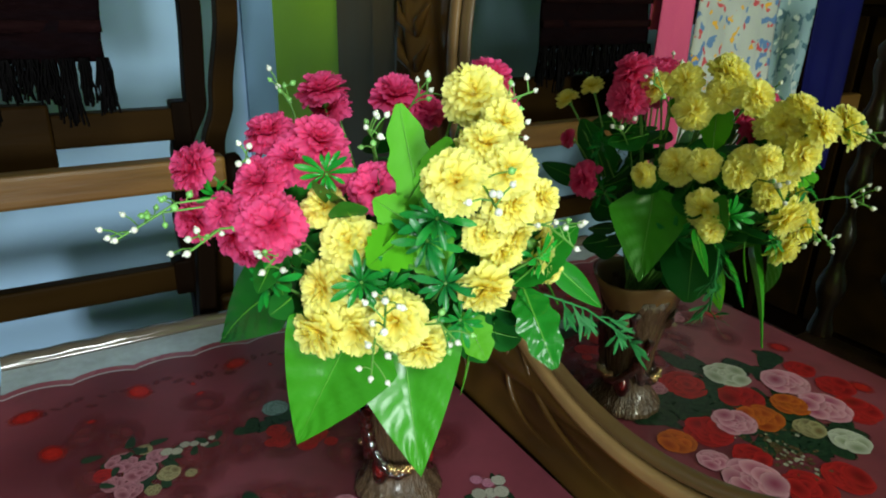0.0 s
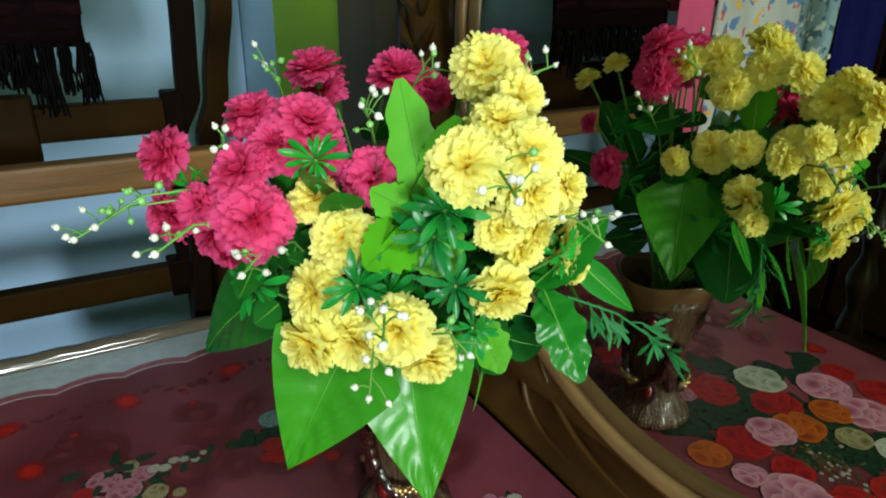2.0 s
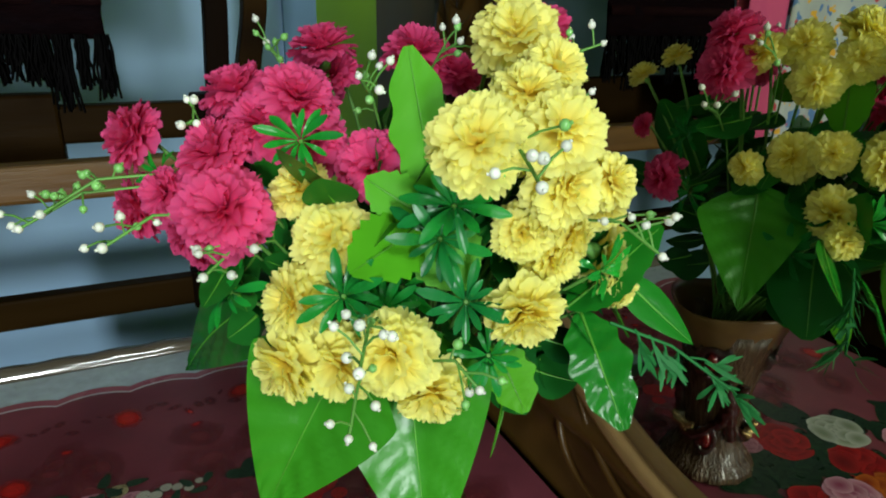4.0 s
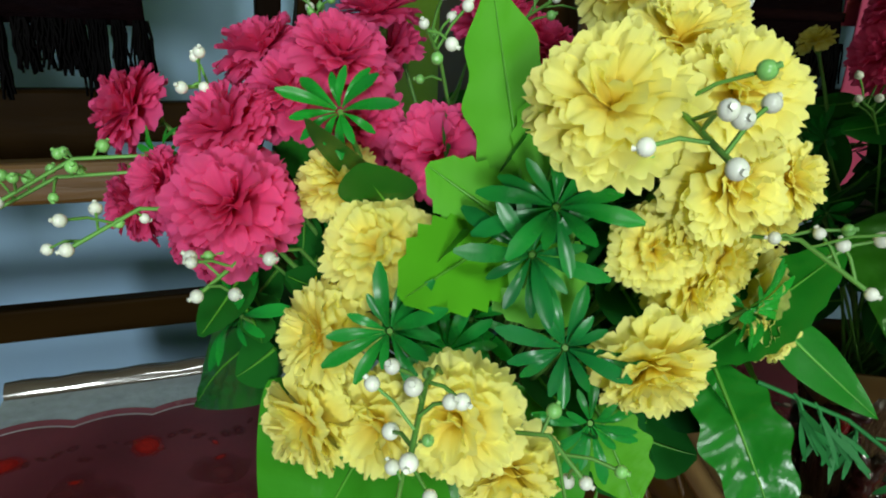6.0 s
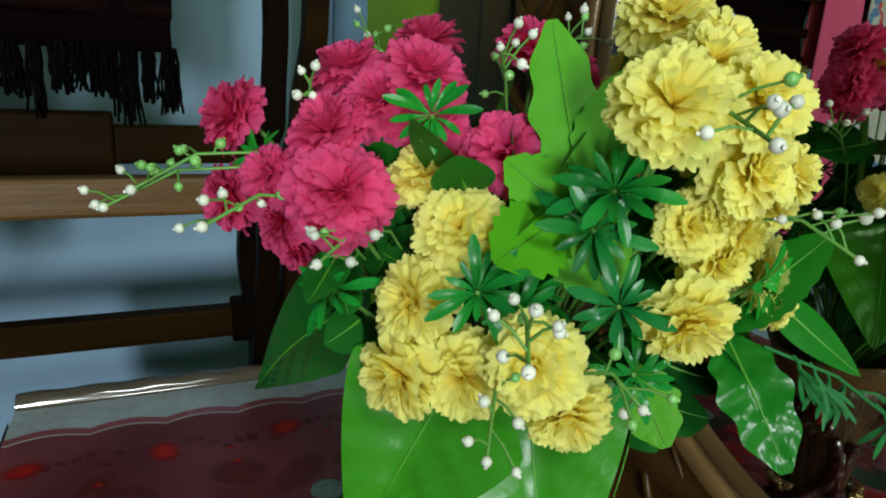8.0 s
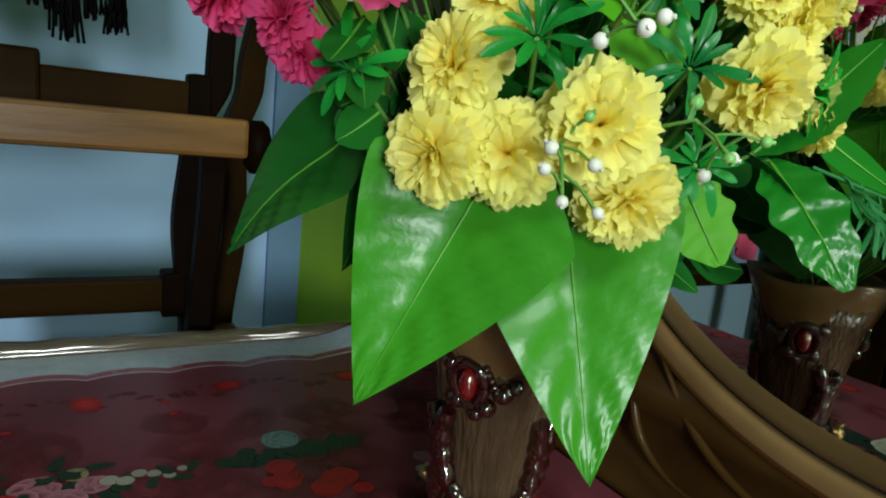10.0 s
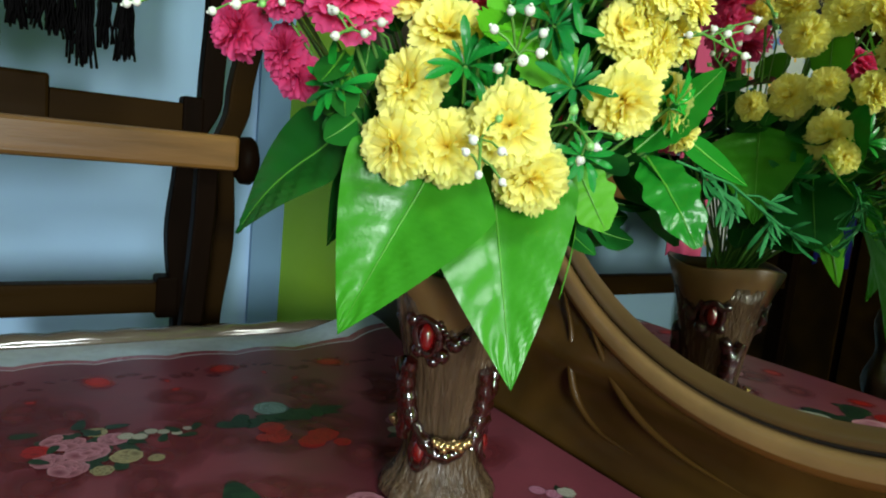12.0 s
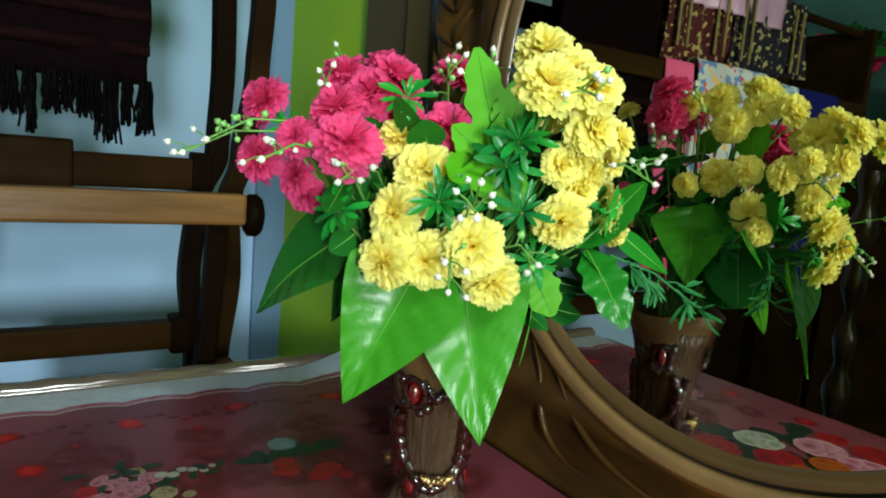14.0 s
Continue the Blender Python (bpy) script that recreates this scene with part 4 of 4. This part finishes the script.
berry_sprig((-0.620, 0.455, 1.260), (-0.588, 0.475, 1.300), 6, 4, 0.016)
berry_sprig((-0.600, 0.540, 1.200), (-0.590, 0.590, 1.240), 8, 5, 0.022)
berry_sprig((-0.430, 0.380, 1.120), (-0.402, 0.400, 1.110), 5, 2, 0.018)

# ---- printed pattern of the tablecloth ----


def print_mat(name, light, dark, rings, soft=0.8):
    """Ink of a printed bloom: rings of petals round its middle."""
    m = mat(name, light, 0.4, spec=0.35, vary=0.08, scale=6, coat=0.07, per_object=0.15)
    nt = m.node_tree
    nodes, links = nt.nodes, nt.links
    mix = next(x for x in nodes if x.bl_idname == "ShaderNodeMix")
    tc = next(x for x in nodes if x.bl_idname == "ShaderNodeTexCoord")
    def calc(op, a, b):
        n = nodes.new("ShaderNodeMath")
        n.operation = op
        for k, v in enumerate((a, b)):
            if isinstance(v, (int, float)):
                n.inputs[k].default_value = v
            elif v is not None:
                links.new(v, n.inputs[k])
        return n.outputs[0]

    dist = nodes.new("ShaderNodeVectorMath")
    dist.operation = "LENGTH"
    links.new(tc.outputs["Object"], dist.inputs[0])
    around = nodes.new("ShaderNodeTexGradient")
    around.gradient_type = "RADIAL"
    links.new(tc.outputs["Object"], around.inputs["Vector"])
    rough = nodes.new("ShaderNodeTexNoise")
    rough.inputs["Scale"].default_value, rough.inputs["Detail"].default_value = 2.2, 3
    links.new(tc.outputs["Object"], rough.inputs["Vector"])
    phase = calc("ADD", calc("MULTIPLY", dist.outputs["Value"], rings * 3.2), calc("MULTIPLY", around.outputs["Fac"], 2.0))
    phase = calc("ADD", phase, calc("MULTIPLY", rough.outputs[0], 2.6))
    links.new(calc("FRACT", phase, None), mix.inputs[0])
    mix.inputs[6].default_value, mix.inputs[7].default_value = (*dark, 1), (*light, 1)
    length = nodes.new("ShaderNodeVectorMath")
    length.operation = "LENGTH"
    links.new(tc.outputs["Object"], length.inputs[0])
    fade = nodes.new("ShaderNodeMapRange")
    fade.inputs[1].default_value, fade.inputs[2].default_value = soft, 1.0
    fade.inputs[3].default_value, fade.inputs[4].default_value = 1.0, 0.0
    links.new(length.outputs["Value"], fade.inputs[0])
    links.new(fade.outputs[0], nodes["Principled BSDF"].inputs["Alpha"])
    return m


INK = {
    "pink": print_mat("ink_pink", (0.446, 0.223, 0.285), (0.275, 0.055, 0.121), 0.9),
    "red": print_mat("ink_red", (0.285, 0.0093, 0.0124), (0.121, 0.00275, 0.0055), 0.8),
    "orange": print_mat("ink_orange", (0.384, 0.105, 0.0186), (0.231, 0.0385, 0.011), 0.8),
    "white": print_mat("ink_white", (0.409, 0.384, 0.322), (0.248, 0.242, 0.187), 0.9),
    "teal": print_mat("ink_teal", (0.223, 0.322, 0.31), (0.066, 0.138, 0.121), 0.9),
    "green": print_mat("ink_green", (0.0186, 0.0496, 0.0217), (0.0044, 0.0165, 0.00825), 0.7),
    "spot": print_mat("ink_spot", (0.48, 0.016, 0.008), (0.32, 0.008, 0.006), 0.6, 0.35),
    "shade": print_mat("ink_shade", (0.17, 0.03, 0.038), (0.15, 0.025, 0.03), 0.6, 0.0),
    "brown": print_mat("ink_brown", (0.155, 0.093, 0.0434), (0.033, 0.0275, 0.011), 2.5),
}
g = random.Random(8)


def disc(lobes, depth, seed):
    k = random.Random(seed).random() * 6
    return Shape().cap([((1 - depth + depth * math.cos(lobes * a + k) + 0.05 * math.sin(3 * a + k)) * math.cos(a),
                         (1 - depth + depth * math.cos(lobes * a + k) + 0.05 * math.sin(3 * a + k)) * math.sin(a), 0) for a in (2 * math.pi * q / 36 for q in range(36))])


DISCS = {ink: [disc(5 + i, 0.06 + 0.02 * i, i).mesh("printed_flower", INK[ink], False) for i in range(3)] for ink in INK}
LEAFINK = Shape().cap([(math.cos(a), 0.42 * math.sin(a) * (1 - 0.4 * math.cos(a)), 0) for a in (2 * math.pi * q / 20 for q in range(20))]).mesh("printed_leaf", INK["green"], False)
LAYER = [0]
STACK = [0]


def printed(ink, x, y, r, squash=1.0, high=0.0024):
    """One printed bloom of radius r on the cloth."""
    LAYER[0] += 1
    ob = part("printed_flower", DISCS[ink][g.randrange(3)], None, cloth)
    ob.matrix_basis = Matrix.Translation((x, y, lift(x, y) + high + (0.000004 if ink == "shade" else 0.00002) * (LAYER[0] % 60))) @ Matrix.Rotation(g.random() * 6.28, 4, "Z") @ Matrix.Diagonal((r, r * squash, 1, 1))


def printed_leaf(x, y, r, a):
    LAYER[0] += 1
    ob = part("printed_leaf", LEAFINK, None, cloth)
    ob.matrix_basis = Matrix.Translation((x, y, lift(x, y) + (0.0023 if STACK[0] == 0 else 0.0027 + 0.00008 * STACK[0]) + 0.00001 * (LAYER[0] % 50))) @ Matrix.Rotation(a, 4, "Z") @ Matrix.Diagonal((r, r, 1, 1))


def printed_bouquet(x, y, rad, inks, count, size):
    """A printed bunch: leaves below, blooms above, crowded towards the middle."""
    for k in range(count):
        a = g.random() * 6.28
        printed_leaf(x + rad * 0.95 * math.cos(a), y + rad * 0.85 * math.sin(a), size * g.uniform(0.8, 1.3), a + g.uniform(-0.6, 0.6))
    for k in range(count):
        a, d = k * 2.4, math.sqrt((k + 0.5) / count) * rad
        printed(inks[k % len(inks)], x + d * math.cos(a), y + d * 0.85 * math.sin(a), size * g.uniform(0.75, 1.15))


PETAL_INK = {"pink": ((0.62, 0.31, 0.39), (0.30, 0.05, 0.11)), "red": ((0.42, 0.016, 0.016), (0.16, 0.003, 0.005)), "orange": ((0.50, 0.12, 0.014), (0.26, 0.03, 0.005)),
             "mauve": ((0.46, 0.20, 0.25), (0.16, 0.03, 0.05)),
             "white": ((0.56, 0.56, 0.50), (0.22, 0.25, 0.16)), "cream": ((0.36, 0.32, 0.17), (0.12, 0.08, 0.03))}


def petal_ink(name, light, dark):
    """Ink of one printed petal: deep at its base, paler at its rim."""
    m = print_mat(name, light, dark, 1.0, 0.93)
    mix = next(x for x in m.node_tree.nodes if x.bl_idname == "ShaderNodeMix")
    length = [x for x in m.node_tree.nodes if x.bl_idname == "ShaderNodeVectorMath"][0]
    curve = m.node_tree.nodes.new("ShaderNodeMath")
    curve.operation = "POWER"
    curve.inputs[1].default_value = 1.5
    m.node_tree.links.new(length.outputs["Value"], curve.inputs[0])
    m.node_tree.links.new(curve.outputs[0], mix.inputs[0])
    return m


ROSE_PETAL = {}
for ink, (light, dark) in PETAL_INK.items():
    m = petal_ink("petal_ink_" + ink, light, dark)
    ROSE_PETAL[ink] = [disc(2 + i, 0.05, 9 + i).mesh("printed_petal", m, False) for i in range(2)]


def printed_rose(ink, x, y, r):
    """A printed rose: rings of petals, each lapping over the ring outside it."""
    STACK[0] += 1
    base = 0.0026 + 0.00008 * STACK[0]
    turn = g.random() * 6.28
    n = 0
    for count, far, size in ((6, 0.56, 0.52), (4, 0.36, 0.47), (3, 0.17, 0.34), (2, 0.07, 0.20)):
        for k in range(count):
            a = turn + count + 2 * math.pi * (k + g.uniform(-0.3, 0.3)) / count
            far *= g.uniform(0.88, 1.12)
            n += 1
            px, py = x + far * r * math.cos(a), y + far * r * math.sin(a)
            ob = part("printed_petal", ROSE_PETAL[ink][n % 2], None, cloth)
            ob.matrix_basis = Matrix.Translation((px, py, lift(px, py) + base + 0.000005 * n)) @ Matrix.Rotation(a, 4, "Z") @ Matrix.Diagonal((size * r * 0.85, size * r * g.uniform(1.0, 1.25), 1, 1))


for x, y in ((-0.572, 0.399), (-0.574, 0.357), (-0.585, 0.292), (-0.566, 0.433), (-0.582, 0.168), (-0.584, 0.099), (-0.379, 0.265), (-0.384, 0.293), (-0.443, 0.270), (-0.456, 0.239), (-0.541, 0.367), (-0.393, 0.213), (-0.661, 0.251), (-0.450, 0.292)):
    for k in range(3):
        printed_leaf(x + g.uniform(-0.02, 0.02), y + g.uniform(-0.02, 0.02), 0.036 * g.uniform(0.7, 1.3), g.random() * 6.28)
for k in range(40):
    a = g.random() * 6.28
    d = g.uniform(0.2, 0.8)
    printed_leaf(-0.512 + 0.15 * d * math.cos(a), 0.281 + 0.12 * d * math.sin(a), 0.034 * g.uniform(0.7, 1.3), g.random() * 6.28)
for k in range(130):
    printed("brown" if k % 4 else "white", -0.402 + g.gauss(0, 0.032), 0.335 + g.gauss(0, 0.024), 0.0034 * g.uniform(0.6, 1.4))
for ink, x, y, r in (("red", -0.610, 0.323, 0.042), ("red", -0.533, 0.266, 0.044), ("red", -0.540, 0.087, 0.030), ("red", -0.475, 0.085, 0.038), ("red", -0.414, 0.122, 0.045),
                     ("red", -0.425, 0.387, 0.033), ("red", -0.340, 0.377, 0.040), ("red", -0.327, 0.306, 0.039), ("red", -0.497, 0.395, 0.042), ("orange", -0.505, 0.458, 0.032),
                     ("orange", -0.481, 0.287, 0.035), ("white", -0.595, 0.225, 0.038), ("pink", -0.526, 0.153, 0.047), ("pink", -0.444, 0.163, 0.044), ("orange", -0.479, 0.208, 0.033),
                     ("pink", -0.493, 0.336, 0.038), ("cream", -0.423, 0.244, 0.028), ("white", -0.372, 0.218, 0.034), ("pink", -0.388, 0.431, 0.049), ("pink", -0.446, 0.447, 0.027),
                     ("mauve", -0.625, 0.375, 0.022)):
    printed_rose(ink, x, y, r)
STACK[0] = 1
for ink, dx, dy, r in (("mauve", 0.0, 0.0, 0.024), ("mauve", -0.03, -0.02, 0.022), ("cream", 0.025, 0.035, 0.017), ("mauve", -0.022, 0.026, 0.018), ("cream", -0.045, 0.012, 0.012), ("mauve", 0.035, -0.018, 0.020), ("mauve", 0.012, -0.036, 0.018), ("red", -0.012, -0.045, 0.014), ("cream", 0.05, 0.01, 0.010), ("cream", 0.04, 0.062, 0.009)):
    printed_rose(ink, -0.83 + dx, 0.15 + dy, r)
for k in range(7):
    a = g.random() * 6.28
    d = g.uniform(0.6, 1.15)
    printed_leaf(-0.83 + 0.055 * d * math.cos(a), 0.16 + 0.06 * d * math.sin(a), g.uniform(0.008, 0.015), g.random() * 6.28)
STACK[0] = 0
for k in range(14):
    printed_leaf(-0.83 + g.gauss(0, 0.03), 0.16 + g.gauss(0, 0.03), 0.016, g.random() * 6.28)
for k in range(6):
    printed("white", -0.853 + 0.006 * math.sin(k * 2), 0.19 + 0.013 * k, 0.010 - 0.0008 * k)
    printed_leaf(-0.848 + 0.01 * (-1) ** k, 0.20 + 0.013 * k, 0.012, 0.8 + k)
printed("teal", -0.885, 0.362, 0.024)
printed("teal", -0.878, 0.368, 0.014)
for k in range(14):
    printed_leaf(-0.855 + g.uniform(-0.012, 0.012), 0.37 + 0.13 * (k / 13 - 0.5), 0.022, g.random() * 6.28)
for k in range(12):
    printed_rose("red", -0.80 + g.uniform(-0.04, 0.04), 0.37 + g.uniform(-0.045, 0.045), g.uniform(0.010, 0.018))
STACK[0] = 0
printed_bouquet(-0.775, 0.50, 0.03, ("white", "pink", "white"), 7, 0.012)
printed_bouquet(-0.56, 0.56, 0.03, ("white", "pink", "white"), 7, 0.012)
printed_bouquet(-0.10, 0.28, 0.10, ("red", "pink", "white"), 16, 0.03)
for k in range(5):
    printed("spot", -1.045 + 0.008 * math.sin(k * 2.2), 0.012 + 0.168 * k * 0.98, 0.030, 0.75)
for k in range(40):
    printed("shade", -1.045 + g.uniform(-0.018, 0.018), 0.02 + 0.66 * k / 39, g.uniform(0.006, 0.016), g.uniform(0.4, 0.8), 0.0019)
for k in range(46):
    printed("shade", g.uniform(-0.96, -0.66), g.uniform(0.05, 0.6), g.uniform(0.03, 0.07), g.uniform(0.5, 0.9), 0.0019)
for k in range(4):
    printed("spot", -0.985, 0.10 + 0.165 * k, 0.010, 0.6)
    printed("spot", -1.02, 0.26 + 0.168 * k * 0.8, 0.009, 0.5)
for k in range(8):
    printed("spot", -0.93 + 0.16 * k, 0.045, 0.026, 0.8)
    printed("spot", -0.47 + 0.12 * k, 0.628, 0.026, 0.8)
printed("spot", -0.43, 0.60, 0.03, 0.9)

# ---- clothes on the rack's rail, seen in the mirror ----


def fabric_print(name, base, blots, scale):
    """Printed cotton: a base colour with blots of others."""
    m = mat(name, base, 0.85, spec=0.15, vary=0.08, scale=20, bump=0.3, bump_scale=160)
    nt = m.node_tree
    nodes, links = nt.nodes, nt.links
    bsdf = nodes["Principled BSDF"]
    last = bsdf.inputs["Base Color"].links[0].from_socket
    tc = next(x for x in nodes if x.bl_idname == "ShaderNodeTexCoord")
    for k, (colour, amount) in enumerate(blots):
        tex = nodes.new("ShaderNodeTexNoise")
        tex.noise_dimensions = "4D"
        tex.inputs["W"].default_value = 3.7 * k
        tex.inputs["Scale"].default_value, tex.inputs["Detail"].default_value = scale * (1 + 0.3 * k), 1.5
        links.new(tc.outputs["Object"], tex.inputs["Vector"])
        edge = nodes.new("ShaderNodeMapRange")
        edge.inputs[1].default_value, edge.inputs[2].default_value = 1 - amount, 1.02 - amount
        links.new(tex.outputs[0], edge.inputs[0])
        mx = nodes.new("ShaderNodeMix")
        mx.data_type = "RGBA"
        links.new(edge.outputs[0], mx.inputs[0])
        links.new(last, mx.inputs[6])
        mx.inputs[7].default_value = (*colour, 1)
        last = mx.outputs[2]
    links.new(last, bsdf.inputs["Base Color"])
    return m


FAB = {
    "pink": mat("cotton_pink", (0.72, 0.10, 0.24), 0.8, spec=0.2, vary=0.06, scale=10, bump=0.3, bump_scale=60),
    "floral": fabric_print("cotton_floral", (0.58, 0.60, 0.60), (((0.12, 0.22, 0.45), 0.40), ((0.55, 0.08, 0.1), 0.37), ((0.75, 0.4, 0.05), 0.34)), 26),
    "sky": fabric_print("cotton_sky", (0.35, 0.5, 0.6), (((0.08, 0.16, 0.22), 0.44), ((0.65, 0.7, 0.72), 0.4)), 30),
    "blue": mat("cotton_blue", (0.003, 0.004, 0.10), 0.8, spec=0.2, vary=0.08, scale=10, bump=0.3, bump_scale=60),
    "maroon": fabric_print("rug_maroon", (0.07, 0.012, 0.014), (((0.34, 0.26, 0.10), 0.43),), 60),
    "black": fabric_print("rug_black", (0.012, 0.012, 0.02), (((0.30, 0.25, 0.11), 0.42),), 60),
    "satin": mat("satin_pink", (0.62, 0.36, 0.55), 0.35, vary=0.08, scale=10, bump=0.4, bump_scale=12),
}


def draped(name, label, category, material, y0, y1, z_bottom, rail_x, rail_z, over=0.02, back=0.18, seed=0):
    """A cloth folded over a rail, falling in soft folds on the near side."""
    s = Shape()
    rows = []
    k = random.Random(seed)
    ph, w1 = k.random() * 6, k.uniform(55, 90)
    for i in range(25):
        f = i / 24
        y = y0 + (y1 - y0) * f
        col = [(rail_x - over * 0.9, y, rail_z - back + back * j / 4) for j in range(4)]
        col += [(rail_x - over * 0.8 * math.cos(a), y, rail_z + over * 0.6 * math.sin(a)) for a in (0.2, 0.8, 1.57, 2.3, 2.9)]
        for j in range(1, 13):
            e = j / 12
            fold = 0.012 * e * math.sin(w1 * y + ph + 1.5 * e)
            pinch = 0.1 * e * math.sin(3 * e + ph)
            yy = y0 + (y1 - y0) * (0.5 + (f - 0.5) * (1 + pinch))
            col.append((rail_x + over * 0.8 + fold + 0.004, yy, rail_z - (rail_z - z_bottom) * e * (1 + 0.03 * math.sin(ph + 5 * f))))
        rows.append(col)
    ob = part(name, s.grid(rows), material, None, label, solid=0.003)
    return tagged(ob, label, category)


RX, RZ = -1.195, 1.495
draped("pink_cloth", "plain pink cotton cloth hung over a wooden rail", "cloth", FAB["pink"], -0.235, -0.12, 0.90, RX, RZ, seed=1)
draped("floral_cloth", "white cotton cloth printed with blue and red flowers", "cloth", FAB["floral"], -0.57, -0.245, 0.92, RX, RZ + 0.012, 0.028, seed=2)
draped("sky_cloth", "pale blue patterned cloth hung over a wooden rail", "cloth", FAB["sky"], -0.75, -0.58, 0.98, RX, RZ, seed=3)
draped("blue_cloth", "dark royal blue cotton cloth hung over a wooden rail", "cloth", FAB["blue"], -0.99, -0.76, 0.89, RX, RZ, seed=4)
maroon_rug = draped("prayer_rug", "maroon woven rug with gold scroll pattern hung over a rod", "rug", FAB["maroon"], -0.42, -0.15, 1.52, -1.235, 1.755, seed=5)
black_rug = draped("prayer_rug", "black woven rug with gold scroll border hung over a rod", "rug", FAB["black"], -0.80, -0.43, 1.53, -1.235, 1.755, seed=6)
GOLD_WEAVE = mat("gold_weave", (0.20, 0.155, 0.06), 0.8, spec=0.2, vary=0.3, scale=120, bump=0.4, bump_scale=200)
for rug, stripes in ((maroon_rug, (-0.385, -0.345, -0.225, -0.185)), (black_rug, (-0.765, -0.725, -0.51, -0.47))):
    for y in stripes:
        part("border_stripe", Shape().box(-1.204, y, 1.545, -1.200, y + 0.010, 1.735), GOLD_WEAVE, rug, "gold woven border stripe", smooth=False)
draped("satin_cloth", "shiny lilac pink satin cloth over a folded rug", "cloth", FAB["satin"], -0.66, -0.18, 1.665, -1.235, 1.775, 0.03, 0.1, seed=7)

# ---- cabinet with vases against the far wall, seen in the mirror ----
cabinet = thing("cabinet", "dark wooden cabinet against the teal wall", "cabinet")
part("body", Shape().box(-1.9, -1.79, 0.0, -0.4, -1.48, 1.38), M["wood_dark"], cabinet, smooth=False, bevel=0.01)
part("top", Shape().box(-1.92, -1.795, 1.381, -0.38, -1.46, 1.42), M["wood_mid"], cabinet, smooth=False, bevel=0.006)
for k in range(3):
    d = part("door", Shape().box(-1.86 + 0.49 * k, -1.479, 0.1, -1.40 + 0.49 * k, -1.464, 1.34), M["wood_mid"], cabinet, smooth=False, bevel=0.004)
    part("knob", Shape().ball((-1.44 + 0.49 * k, -1.455, 0.9), 0.014), M["gold"], d)


def shelf_vase(x, y, body, bloom, seed):
    k = random.Random(seed)
    ob = thing("shelf_vase", "vase with artificial flowers standing on the dark cabinet", "vase", "vases on the cabinet", at=pose(x, y, 1.422))
    prof2 = [(0.0, 0.0), (0.045, 0.0), (0.05, 0.02), (0.035, 0.06), (0.05, 0.14), (0.06, 0.18), (0.04, 0.23), (0.05, 0.26), (0.03, 0.25)]
    part("body", Shape().grid([[(r * math.cos(a), r * math.sin(a), z) for a in (2 * math.pi * q / 24 for q in range(24))] for r, z in prof2], True), body, ob)
    s, fl = Shape(), Shape()
    for q in range(60):
        d = V((k.uniform(-1, 1), k.uniform(-1, 1), k.uniform(-0.1, 1))).normalized()
        c = V((0, 0, 0.32)) + d * 0.13 * k.random() ** 0.4
        blade, _ = leaf_shape(c, c + d * 0.05, 0.03, ovate, d.orthogonal(), ns=4, nw=2)
        s.grid([blade.v[r * 3:r * 3 + 3] for r in range(5)])
    for q in range(14):
        d = V((k.uniform(-1, 1), k.uniform(-1, 1), k.uniform(-0.1, 1))).normalized()
        fl.ball(V((0, 0, 0.32)) + d * 0.15, 0.022, seg=7, rings=5)
    tagged(part("foliage", s, M["leaf_dark"], ob, "dark green leaves"), kind="stuff")
    tagged(part("small_flowers", fl, bloom, ob), kind="stuff")


WHITE_BLOOM = mat("white_bloom", (0.6, 0.62, 0.58), 0.8, vary=0.2, scale=60, bump=0.5)
shelf_vase(-1.50, -1.62, M["wood_mid"], M["pink"], 1)
shelf_vase(-1.22, -1.60, M["vase"], WHITE_BLOOM, 2)
shelf_vase(-0.92, -1.62, M["wall_teal"], WHITE_BLOOM, 3)

# ---- carved chair before the table, seen in the mirror ----
CHAIR_WOOD = mat("chair_wood", (0.018, 0.009, 0.004), 0.3, spec=0.3, vary=0.3, scale=40, second=(0.008, 0.004, 0.002), bump=0.4, bump_scale=40)
seat = thing("carved_chair", "dark carved wooden chair with turned back posts", "chair", at=pose(-0.66, -0.42, 0))


def turned(x, y, z0, z1, r):
    return Shape().tube([(x, y, z0 + (z1 - z0) * k / 60) for k in range(61)], lambda s: r * (0.75 + 0.25 * math.sin(s * 55) + 0.15 * math.sin(s * 17)), 12)


part("back_post", turned(-0.21, -0.2, 0.0, 1.32, 0.035), CHAIR_WOOD, seat)
part("back_post", turned(0.21, -0.2, 0.0, 1.32, 0.035), CHAIR_WOOD, seat)
part("front_leg", turned(-0.2, 0.2, 0.0, 0.44, 0.03), CHAIR_WOOD, seat)
part("front_leg", turned(0.2, 0.2, 0.0, 0.44, 0.03), CHAIR_WOOD, seat)
part("seat", Shape().box(-0.24, -0.22, 0.44, 0.24, 0.24, 0.49), CHAIR_WOOD, seat, smooth=False, bevel=0.012)
part("crest", Shape().tube([(-0.23 + 0.46 * k / 20, -0.2, 1.27 + 0.06 * math.sin(math.pi * k / 20)) for k in range(21)], lambda s: 0.03 + 0.012 * math.sin(s * 30), 10), CHAIR_WOOD, seat)
part("splat", Shape().tube([(0.05 * math.sin(k * 0.6), -0.2, 0.5 + 0.77 * k / 30) for k in range(31)], lambda s: 0.035 + 0.012 * math.sin(s * 25), 10), CHAIR_WOOD, seat)
